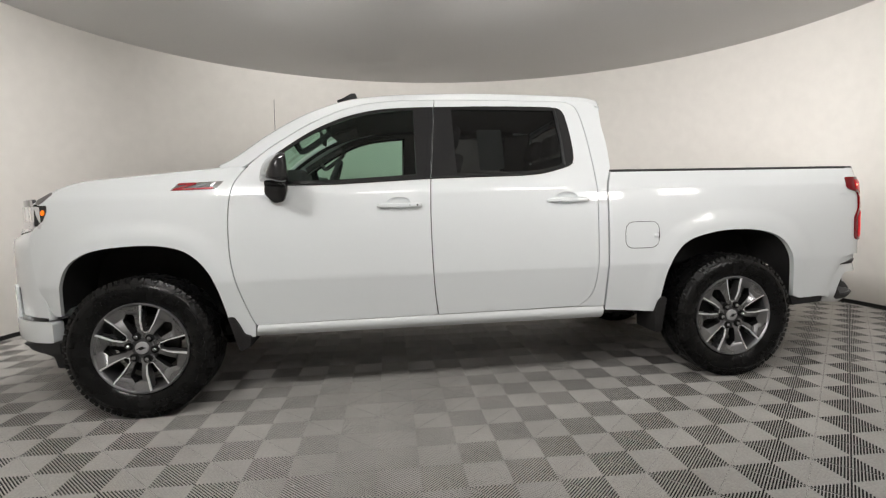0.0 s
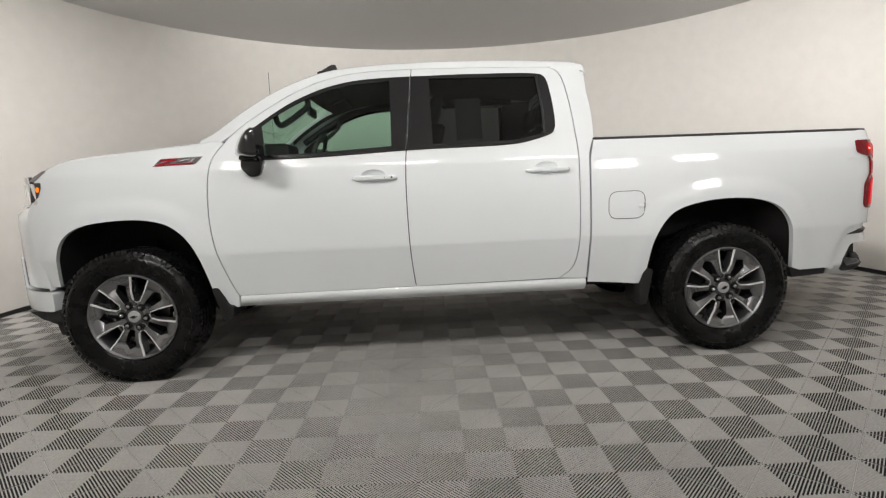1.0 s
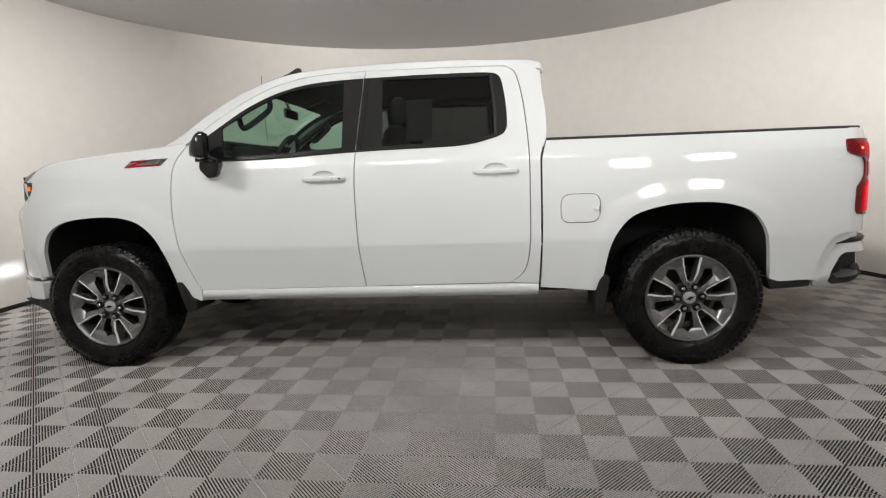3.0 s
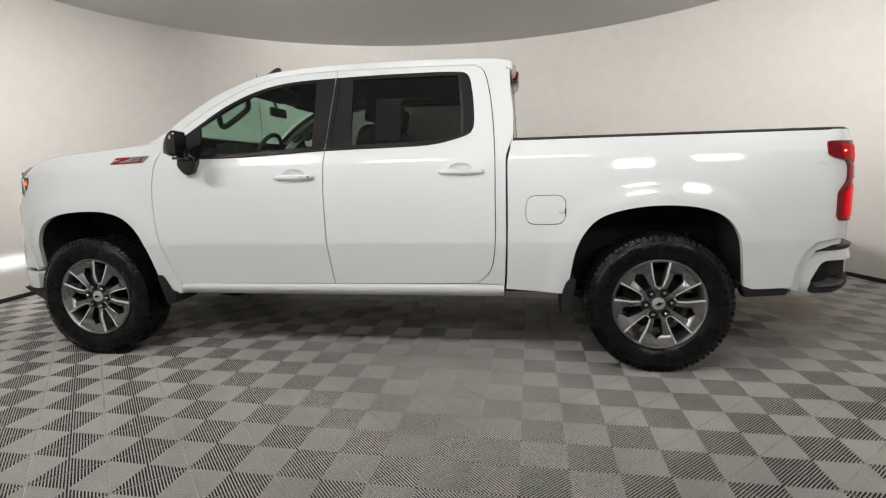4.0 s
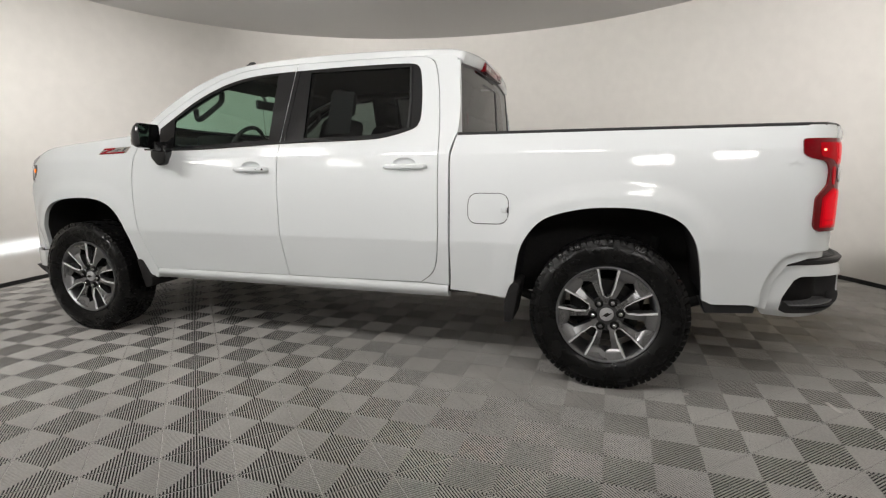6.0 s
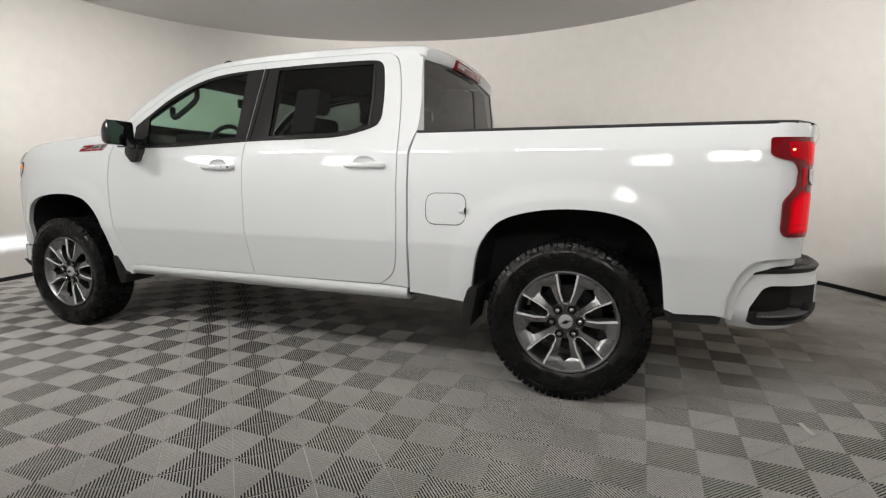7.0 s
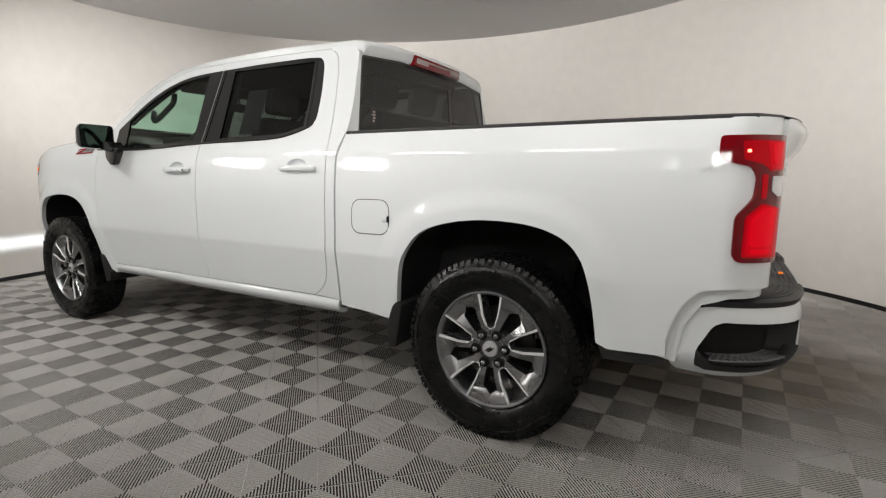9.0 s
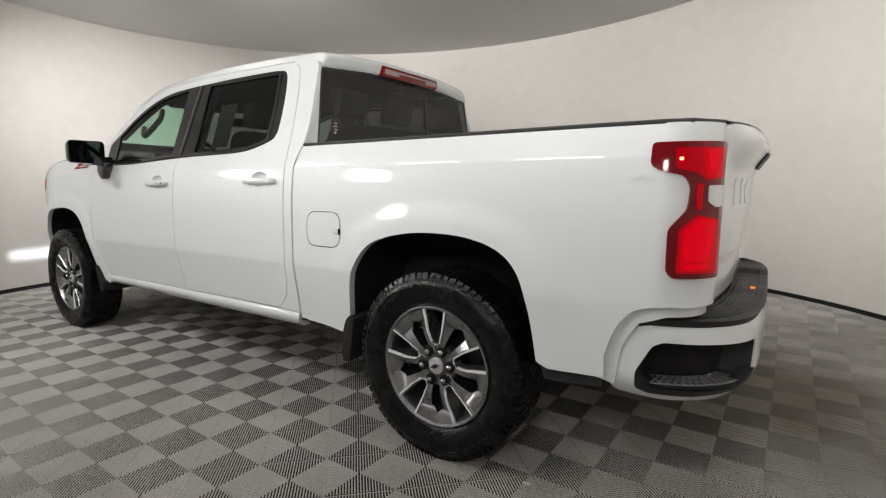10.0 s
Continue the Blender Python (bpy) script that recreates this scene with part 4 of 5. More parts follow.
def wheels():
    rim = rim_mesh()
    tyre, tread, mark_bar, ribs = tyre_mesh(), tread_mesh(), sidewall_bar(), sidewall_rib()
    spoke = mesh_of("spoke", spoke_mesh(), SPOKEALLOY, 0.22)
    # bright machined strips on the spokes' raised edges
    spoke.materials.append(MACHINED)
    spoke.materials.append(DARKALLOY)
    for f in spoke.polygons:
        c = f.center
        r = math.hypot(c.x, c.z)
        a = abs(math.degrees(math.atan2(c.z, c.x)))
        if f.normal.y < -0.3 and r > 0.0925 and {v % 8 for v in f.vertices} in ({1, 2}, {2, 3}):
            f.material_index = 1
        if {v % 8 for v in f.vertices} == {6, 7}:
            f.material_index = 2
    pocket_bm = bmesh.new()
    vs = [pocket_bm.verts.new(p) for p in (polar(0.06, -12, -0.036), polar(0.13, -12, -0.036), polar(0.13, 12, -0.036), polar(0.06, 12, -0.036))]
    pocket_bm.faces.new(vs)
    bmesh.ops.recalc_face_normals(pocket_bm, faces=pocket_bm.faces[:])
    pocket = mesh_of("spoke_pocket", pocket_bm, DARKALLOY)
    lip = mesh_of("rim_lip", revolve([(0.271, -0.107), (0.2690, -0.1155), (0.2645, -0.1165), (0.2605, -0.1105)], 72), GREYALLOY, 0.5)
    hub = mesh_of("hub", revolve([(0.094, -0.03), (0.094, -0.078), (0.090, -0.084), (0.050, -0.088), (0.0, -0.088)], 48), HUBALLOY, 0.4)
    cap = mesh_of("centre_cap", revolve([(0.037, -0.085), (0.037, -0.096), (0.033, -0.100), (0.018, -0.103), (0.0, -0.1035)], 36), CAPALLOY, 0.4)
    mark = mesh_of("cap_mark", prism(rounded([(-0.026, -0.012), (-0.010, -0.007), (-0.006, -0.013), (0.008, -0.006), (0.027, 0.012), (0.010, 0.008), (0.006, 0.014), (-0.008, 0.006)], 0.002, 2), -0.1055, -0.1025), GLOSSBLACK)
    # closed domed nuts, hexagonal below the dome
    nut_bm = revolve([(0.0145, 0.018), (0.0145, -0.006), (0.0135, -0.012), (0.0105, -0.0165), (0.0045, -0.0185), (0.0, -0.0188)], 6)
    nut = mesh_of("lug_nut", nut_bm, NUTCHROME, 0.9)
    well_bm = revolve([(0.0245, -0.0860), (0.0240, -0.0945), (0.0215, -0.0955), (0.0200, -0.0935), (0.0, -0.0935)], 18)
    well = mesh_of("nut_seat", well_bm, WELLBLACK)
    disc = mesh_of("brake_disc", revolve([(0.06, 0.0), (0.175, 0.0), (0.178, 0.004), (0.178, 0.026), (0.06, 0.03)], 48), STEEL, 0.5)
    cal_bm = box(-0.20, -0.10, -0.035, 0.05, -0.07, 0.11, 0.02)
    caliper = mesh_of("brake_caliper", cal_bm, CHASSIS)
    for x in (-WX, WX):
        for s in (-1, 1):
            base = new("wheel", rim)
            base.parent = truck
            spin = {(-WX, -1): 15.0, (WX, -1): 0.0, (-WX, 1): 20.0, (WX, 1): 41.0}[(x, s)]
            base.matrix_basis = pose(x, s * (HUB_Y - 0.104), AXLE_Z, 0, 0, 0 if s < 0 else 180) @ pose(0, 0, 0, 0, spin, 0)
            tagged(base, "grey alloy wheel with machined split spokes")
            for name, me in (("tyre", tyre), ("tread", tread), ("sidewall_rib", ribs), ("rim_lip", lip), ("hub", hub), ("centre_cap", cap), ("cap_mark", mark), ("brake_disc", disc), ("brake_caliper", caliper)):
                o = new(name, me)
                o.parent = base
            for k in range(5):
                for name, me in (("spoke", spoke), ("spoke_pocket", pocket)):
                    o = new(name, me)
                    o.parent = base
                    o.matrix_basis = pose(0, 0, 0, 0, 72 * k + 90, 0)
            for a0, n in ((118, 6), (296, 8)):
                for k in range(n):
                    o = new("sidewall_bar", mark_bar)
                    o.parent = base
                    o.matrix_basis = pose(0, 0, 0, 0, -(a0 + 5.2 * k), 0)
            for k in range(6):
                for name, me, y in (("lug_nut", nut, -0.094), ("nut_seat", well, 0.0)):
                    o = new(name, me)
                    o.parent = base
                    p = polar(0.0725, 60 * k + 6, y)
                    o.matrix_basis = pose(*p)


wheels()


# ---- front end ----
NOSE = catmull([(-2.34, 0.905), (-2.46, 0.872), (-2.58, 0.79), (-2.68, 0.68), (-2.74, 0.57), (-2.80, 0.35), (-2.83, 0.0)], 6)
_ns = np.concatenate([[0], np.cumsum([math.dist(a, b) for a, b in zip(NOSE, NOSE[1:])])])


def on_nose(u, z, inset):
    """A place on the front end, u metres round from the wheel arch."""
    x, y = float(np.interp(u, _ns, [p[0] for p in NOSE])), float(np.interp(u, _ns, [p[1] for p in NOSE]))
    xa, ya = float(np.interp(u + 0.01, _ns, [p[0] for p in NOSE])), float(np.interp(u + 0.01, _ns, [p[1] for p in NOSE]))
    xb, yb = float(np.interp(u - 0.01, _ns, [p[0] for p in NOSE])), float(np.interp(u - 0.01, _ns, [p[1] for p in NOSE]))
    n = Vector((ya - yb, -(xa - xb), 0)).normalized()
    t = max(0.0, min(1.0, (z - 1.04) / 0.10))
    back = 0.075 * t * t * (3 - 2 * t) + 0.05 * max(0.0, (0.55 - z) / 0.2) ** 2
    k = min(1.0, u / 0.25)
    return (x + back * k - n.x * inset, -(y - n.y * inset), z)


def front_end(side):
    end = float(_ns[-1])
    part("fascia", skin([(0.03, 0.60), (0.42, 0.60), (0.50, 0.78), (0.46, 1.06), (0.30, 1.10), (0.13, 1.125), (0.10, 1.05), (0.09, 0.85)], on_nose, du=0.06, dv=0.06, thick=0.04, side=side), PAINT, truck)
    part("bumper_wing", skin(rounded([(0.315, 0.60), (0.43, 0.60), (0.43, 0.79), (0.345, 0.80)], 0.02, 3), on_nose, du=0.06, dv=0.06, out=0.012, thick=0.02, side=side), PAINT, truck)
    part("bumper_slit", skin([(0.05, 0.594), (0.30, 0.594), (0.33, 0.78), (0.305, 0.785), (0.275, 0.625), (0.05, 0.612)], on_nose, du=0.06, dv=0.03, out=0.003, thick=0.006, side=side), GLOSSBLACK, truck, "black slit above the bumper")
    part("front_bumper", skin(rounded([(0.02, 0.468), (end + 0.001, 0.468), (end + 0.001, 0.592), (0.06, 0.592), (0.02, 0.585)], 0.012, 2), on_nose, du=0.06, dv=0.04, out=0.012, thick=0.08, side=side), PAINT, truck)
    lamp = part("headlamp", skin(rounded([(0.06, 1.13), (0.42, 1.10), (0.48, 1.20), (0.44, 1.255), (0.08, 1.255)], 0.02, 3), on_nose, du=0.05, dv=0.04, out=0.004, thick=0.05, side=side), CLEARLENS, truck, "clear headlamp with an amber side marker")
    part("bezel", skin(rounded([(-2.425, 1.258), (-2.352, 1.260), (-2.350, 1.226), (-2.374, 1.172), (-2.412, 1.142), (-2.425, 1.142)], 0.008, 3), on_side, du=0.02, dv=0.02, out=0.005, thick=0.008, side=side), GLOSSBLACK, lamp, "dark rear end of the headlamp")
    part("marker", skin([(-2.372 + 0.012 * math.cos(a), 1.218 + 0.016 * math.sin(a)) for a in np.linspace(0, 2 * math.pi, 13)[:-1]], on_side, du=0.02, dv=0.02, out=0.009, thick=0.004, side=side), AMBER, lamp, "glowing amber marker")
    part("reflector", skin(rounded([(0.15, 1.135), (0.40, 1.12), (0.44, 1.165), (0.16, 1.180)], 0.012, 3), on_nose, du=0.05, dv=0.03, out=0.007, thick=0.004, side=side), CHROME, lamp)
    part("brow", skin(rounded([(0.16, 1.258), (0.60, 1.258), (0.60, 1.29), (0.19, 1.298)], 0.01, 2), on_nose, du=0.06, dv=0.03, out=-0.004, thick=0.02, side=side), GLOSSBLACK, truck, "black trim over the headlamp")
    part("hood_trim", skin(rounded([(-2.425, 1.268), (-2.402, 1.296), (-2.330, 1.334), (-2.316, 1.326), (-2.372, 1.280), (-2.400, 1.264)], 0.006, 2), on_side, du=0.03, dv=0.02, out=0.002, thick=0.010, side=side), NUTCHROME, truck, "dark chrome strip at the hood's front edge")
    part("grille", skin([(0.44, 0.60), (end, 0.60), (end, 1.27), (0.46, 1.27)], on_nose, du=0.08, dv=0.08, out=-0.03, thick=0.02, side=side), GLOSSBLACK, truck)
    for z in (0.72, 0.84, 0.96, 1.10, 1.20):
        part("grille_bar", skin(rounded([(0.52, z - 0.012), (end, z - 0.012), (end, z + 0.012), (0.52, z + 0.012)], 0.004, 2), on_nose, du=0.1, dv=0.05, out=-0.005, thick=0.02, side=side), BLACK, truck)
    part("bumper_lip", skin([(0.0, 0.40), (end, 0.40), (end, 0.466), (0.0, 0.466)], on_nose, du=0.08, dv=0.05, out=-0.005, thick=0.06, side=side), BLACK, truck)


both(front_end)


# ---- rear bumper ----
TAIL = catmull([(2.600, 0.912), (2.70, 0.909), (2.80, 0.888), (2.90, 0.838), (2.985, 0.755), (3.035, 0.645), (3.058, 0.45), (3.065, 0.0)], 6)
_ts = np.concatenate([[0], np.cumsum([math.dist(a, b) for a, b in zip(TAIL, TAIL[1:])])])


def on_tail(u, z, inset):
    x, y = float(np.interp(u, _ts, [p[0] for p in TAIL])), float(np.interp(u, _ts, [p[1] for p in TAIL]))
    xa, ya = float(np.interp(u + 0.012, _ts, [p[0] for p in TAIL])), float(np.interp(u + 0.012, _ts, [p[1] for p in TAIL]))
    xb, yb = float(np.interp(u - 0.012, _ts, [p[0] for p in TAIL])), float(np.interp(u - 0.012, _ts, [p[1] for p in TAIL]))
    n = Vector((-(ya - yb), xa - xb, 0)).normalized()
    n = Vector((max(n.x, 0.0), abs(n.y), 0)) if u > 0.005 else Vector((0, 1, 0))
    tuck = 0.05 * max(0.0, (0.56 - z) / 0.1) ** 2 + 0.02 * max(0.0, (z - 0.66) / 0.08) ** 2
    d = inset + tuck
    return (x - n.x * d, -(y - n.y * d), z)


def rear_bumper(side):
    end = float(_ts[-1])
    hole = rounded([(0.098, 0.495), (0.100, 0.560), (0.150, 0.655), (0.185, 0.672), (0.570, 0.664), (0.590, 0.642), (0.570, 0.530), (0.490, 0.486), (0.300, 0.472), (0.140, 0.476)], 0.014, 3)
    outer = catmull([(0.035, 0.462), (0.012, 0.490), (0.008, 0.575), (0.030, 0.625), (0.075, 0.690), (0.115, 0.728), (0.150, 0.738)], 3) + [(end - 0.45, 0.738), (end - 0.41, 0.712), (end, 0.712), (end, 0.560), (0.66, 0.500), (0.56, 0.462), (0.40, 0.447), (0.20, 0.445)]
    bumper = part("rear_bumper", skin(outer, on_tail, [hole], du=0.03, dv=0.03, thick=0.03, side=side), PAINT, truck)
    # dark pocket with a corner step
    rows = []
    ring = hole + hole[:1]
    rows = [[tuple(Vector(on_tail(u, z, 0.006)) * 1) for u, z in ring], [on_tail(u + (0.3 - u) * 0.10, z + (0.58 - z) * 0.10, 0.10) for u, z in ring]]
    rows = [[(x, -y * side * 1.0 if side > 0 else y, z) for x, y, z in row] for row in rows]
    part("step_pocket", loft(rows), BLACK, bumper, "black moulded pocket of the corner step")
    part("pocket_back", skin([(u + (0.3 - u) * 0.10, z + (0.58 - z) * 0.10) for u, z in hole], on_tail, du=0.06, dv=0.06, out=-0.10, thick=0.0, side=side), LINER, bumper)
    lip = rounded([(0.100, 0.495), (0.104, 0.552), (0.150, 0.508), (0.30, 0.500), (0.48, 0.510), (0.575, 0.556), (0.570, 0.530), (0.490, 0.486), (0.300, 0.472), (0.140, 0.476)], 0.004, 2)
    part("step_lip", skin(lip, on_tail, du=0.04, dv=0.02, out=0.004, thick=0.05, side=side), BLACK, bumper)
    bm = bmesh.new()

    def on_step(u, d):
        p = on_tail(u, 0.517, d)
        return (p[0], -p[1] * side if side > 0 else p[1], 0.518)
    for k in range(15):  # an open lattice of fine bars
        u = 0.15 + 0.028 * k
        merge(bm, tube([on_step(u, 0.016), on_step(u + 0.042, 0.092)], 0.0034, 5))
        merge(bm, tube([on_step(u + 0.042, 0.016), on_step(u, 0.092)], 0.0034, 5))
    for d in (0.014, 0.094):
        merge(bm, tube([on_step(float(u), d) for u in np.linspace(0.15, 0.58, 10)], 0.0034, 5))
    part("step_tread", bm, TREADGREY, bumper, "grey anti-slip step pattern")
    floor_pts = [(u, 0.512) for u in np.linspace(0.11, 0.56, 12)]
    part("step_floor", loft([[(a, -b * side if side > 0 else b, 0.511) for a, b, c in [on_tail(u, 0.52, d) for u, z in floor_pts]] for d in (0.0, 0.10)]), BLACK, bumper)
    # black pad on top, lower across the middle
    us = [float(u) for u in np.linspace(0.105, end, 44)]
    rows, ribs = [], [[] for k in range(8)]
    for u in us:
        q = [on_tail(u, 0.70, d) for d in (0.006, -0.003, 0.006, 0.10, 0.20)]
        mid = min(1.0, max(0.0, (0.40 - abs(q[0][1])) / 0.04))
        tip = min(1.0, (u - 0.105) / 0.04)
        dz = -0.022 * mid - 0.008 * (1 - tip)
        zs = (0.726 + dz, 0.748 + dz, 0.756 + dz, 0.759 + dz, 0.758 + dz)
        rows.append([(x, -y * side if side > 0 else y, z) for (x, y, _), z in zip(q, zs)])
        for k in range(8):
            x, y, _ = on_tail(u, 0.70, 0.028 + 0.018 * k)
            ribs[k].append((x, -y * side if side > 0 else y, 0.7585 + dz))
    part("step_pad", loft(rows), BLACK, bumper, "black ribbed step pad")
    for k in range(8):
        part("pad_rib", tube(ribs[k][4:], 0.0035, 5), BLACK, bumper)


both(rear_bumper)
part("plate_lamp", box(2.998, 3.018, -0.078, -0.054, 0.736, 0.744, 0.003), AMBER, truck, "small lit amber lamp on the bumper step")
part("plate_recess", box(3.035, 3.055, -0.30, 0.30, 0.50, 0.70, 0.01), BLACK, truck, "black number plate recess")


# ---- tail lamps ----
LAMP_LINE = rounded([(2.722, 1.338), (2.985, 1.340), (2.985, 0.900), (2.802, 0.902), (2.783, 0.925), (2.783, 1.060), (2.838, 1.125), (2.844, 1.195), (2.822, 1.230), (2.755, 1.245), (2.722, 1.264)], 0.016, 3)


def tail_lamp(side):
    lamp = part("tail_lamp", skin(LAMP_LINE, on_side, du=0.02, dv=0.03, out=0.010, thick=0.020, side=side), LAMPRED, truck, "glossy red tail lamp, lit")

    def layer(name, poly, out, mat, label="", r=0.008):
        part(name, skin(rounded(poly, r, 3), on_side, du=0.02, dv=0.03, out=out, thick=0.003, side=side), mat, lamp, label)

    layer("half_lit_upper", [(2.788, 1.318), (2.968, 1.322), (2.968, 1.222), (2.890, 1.215), (2.862, 1.238), (2.796, 1.254)], 0.0120, LAMPMID)
    layer("soft_upper", [(2.866, 1.316), (2.950, 1.318), (2.944, 1.226), (2.886, 1.226)], 0.0132, LAMPSOFT, "", 0.012)
    layer("lit_upper", [(2.884, 1.310), (2.932, 1.312), (2.926, 1.240), (2.896, 1.240)], 0.0145, LAMPLIT, "", 0.014)
    layer("half_lit_lower", [(2.812, 0.920), (2.970, 0.917), (2.964, 1.088), (2.866, 1.108), (2.814, 1.060)], 0.0120, LAMPMID)
    layer("soft_lower", [(2.822, 1.056), (2.868, 1.100), (2.940, 1.094), (2.928, 0.928), (2.822, 0.928)], 0.0132, LAMPSOFT, "", 0.010)
    layer("lit_lower", [(2.830, 1.054), (2.872, 1.093), (2.930, 1.088), (2.918, 0.958), (2.830, 0.958)], 0.0145, LAMPLIT, "", 0.016)
    layer("lit_foot", [(2.836, 0.950), (2.914, 0.950), (2.912, 0.934), (2.836, 0.934)], 0.0145, LAMPLIT, "", 0.004)
    layer("neck_glow", [(2.858, 1.206), (2.880, 1.206), (2.880, 1.122), (2.862, 1.122)], 0.0120, LAMPMID)
    layer("reverse_lens", [(2.898, 1.200), (2.978, 1.200), (2.978, 1.134), (2.930, 1.130), (2.898, 1.148)], 0.015, CLEARLENS, "clear reversing lens", 0.006)
    layer("bulb", [(2.802, 1.278), (2.813, 1.278), (2.813, 1.289), (2.802, 1.289)], 0.0155, BULB, "", 0.0045)


both(tail_lamp)


# ---- door handles, mirrors, filler flap, badges ----
def handles(side):
    for x0, x1, z in HANDLES:
        w = half_width((x0 + x1) / 2, z)
        path = [(x0, w + 0.004), (x0 + 0.03, w + 0.026), (x0 + 0.10, w + 0.034), (x1 - 0.08, w + 0.034), (x1 - 0.02, w + 0.028), (x1, w + 0.006)]
        rows = []
        for x, y in catmull(path, 4):
            h = 0.015 * min(1.0, 0.45 + (x - x0) / 0.06, 0.6 + (x1 - x) / 0.05)
            rows.append([(x, side * (y + dy), z + dz) for dy, dz in ((0.004, 0.0), (0.002, h * 0.6), (-0.006, h), (-0.022, h * 0.8), (-0.026, 0), (-0.022, -h * 0.8), (-0.006, -h), (0.002, -h * 0.6))])
        bm = loft(rows, closed_u=True)
        h = part("door_handle", bm, PAINT, truck, "white pull door handle")
        # scooped recess behind the handle

        def on_cup(u, q, inset, x0=x0, z=z):
            r2 = ((u - (x0 + 0.132)) / 0.074) ** 2 + ((q - (z + 0.012)) / 0.040) ** 2
            return on_side(u, q, inset + 0.026 * max(0.0, 1 - r2) ** 0.6)
        part("handle_recess", skin(cup_line(x0, z), on_cup, du=0.010, dv=0.008, thick=0.0, side=side), PAINT, h)
        if x0 < 0:
            bm = bmesh.new()
            for xx, r in ((x1 - 0.075, 0.003), (x1 - 0.030, 0.0065)):
                bmesh.ops.create_cone(bm, segments=16, radius1=r, radius2=r * 0.9, depth=0.006, cap_ends=True, matrix=pose(xx, side * (w + 0.0375 if xx < x1 - 0.05 else w + 0.033), z, 90))
            part("key_lock", bm, DARKALLOY, h, "dark keyhole and button")


both(handles)


def door_mirror(side):
    mount = part("door_mirror", prism(rounded([(-1.140, 1.300), (-1.130, 1.372), (-1.020, 1.372), (-1.004, 1.330), (-1.028, 1.252), (-1.085, 1.242)], 0.02, 3), *sorted((side * 0.90, side * 0.972)), 0.012, 3), GLOSSBLACK, truck, "gloss black door mirror")
    rows = []
    # housing: sections from its front to the mirror's face
    # the housing is swept back towards its outer end
    def sweep(x, y, z):
        return (x + 0.42 * (y - 1.07), side * y, z)
    for x, low, high, k in ((-1.118, 1.376, 1.410, 0.60), (-1.110, 1.368, 1.436, 0.80), (-1.092, 1.364, 1.474, 0.93), (-1.066, 1.354, 1.506, 1.0), (-1.040, 1.350, 1.522, 1.0), (-1.020, 1.354, 1.519, 0.985)):
        yc, hy = 1.064, 0.136 * k
        sec = rounded([(yc - hy, low), (yc + hy, low + 0.006), (yc + hy, high - 0.008), (yc - hy, high)], 0.032 * k, 4)
        rows.append([sweep(x, y, z) for y, z in sec])
    bm = loft(rows, closed_u=True)
    bm.faces.new([v for v in bm.verts[:len(rows[0])]])
    bmesh.ops.recalc_face_normals(bm, faces=bm.faces[:])
    part("housing", bm, GLOSSBLACK, mount)
    sec = rounded([(0.942, 1.363), (1.187, 1.368), (1.187, 1.508), (0.942, 1.512)], 0.028, 4)
    bm = bmesh.new()
    bm.faces.new([bm.verts.new(sweep(-1.026, y, z)) for y, z in sec])
    bmesh.ops.recalc_face_normals(bm, faces=bm.faces[:])
    part("mirror_glass", bm, MIRROR, mount, "mirror face")
    part("neck", prism([(-1.125, 1.345), (-1.030, 1.345), (-1.025, 1.405), (-1.120, 1.405)], *sorted((side * 0.90, side * 1.03)), 0.01), GLOSSBLACK, mount)


both(door_mirror)

flap_line = rounded([(1.103, 0.900), (1.335, 0.900), (1.338, 1.072), (1.106, 1.072)], 0.062, 6)
flap = part("filler_flap", skin(rounded([(1.106, 0.903), (1.332, 0.903), (1.335, 1.069), (1.109, 1.069)], 0.060, 6), on_side, du=0.05, dv=0.05, out=0.0022, thick=0.004), PAINT, truck, "white fuel filler flap")
part("flap_gap", tube([on_side(u, z, 0.0005) for u, z in flap_line], 0.0022, 5, closed=True), SEAL, flap)
part("flap_tab", box(1.298, 1.330, -half_width(1.31, 0.98) - 0.012, -half_width(1.31, 0.98) + 0.002, 0.968, 0.990, 0.004), PAINT, flap)
part("finger_notch", box(1.3305, 1.3345, -half_width(1.33, 0.98) - 0.011, -half_width(1.33, 0.98) + 0.001, 0.964, 0.994, 0.001), SEAL, flap, "dark finger notch")


def badge(side):
    def sheet(poly, out, mat, name, parent):
        return part(name, skin(rounded(poly, 0.003, 2), on_side, du=0.05, dv=0.05, out=out, thick=out - 0.0005, side=side), mat, parent)
    def q(a, b):  # along the badge, up the badge
        return (-1.672 + 0.250 * a + 0.045 * b, 1.328 + 0.008 * a + 0.046 * b)
    plate = sheet([q(0, 0), q(1, 0), q(1, 1), q(0, 1)], 0.003, CHROME, "side_badge", truck)
    tagged(plate, "red and chrome slanted fender badge")
    for poly, mat in (([q(0.03, 0.72), q(0.42, 0.72), q(0.42, 0.95), q(0.03, 0.95)], REDBADGE), ([q(0.03, 0.06), q(0.92, 0.06), q(0.92, 0.26), q(0.03, 0.26)], REDBADGE),
                      ([q(0.03, 0.26), q(0.16, 0.26), q(0.42, 0.72), q(0.27, 0.72)], REDBADGE), ([q(0.48, 0.42), q(0.56, 0.42), q(0.70, 0.72), q(0.60, 0.72)], GREYALLOY), ([q(0.80, 0.34), q(0.86, 0.34), q(0.86, 0.90), q(0.80, 0.90)], GREYALLOY)):
        sheet(poly, 0.006, mat, "badge_bar", plate)


both(badge)

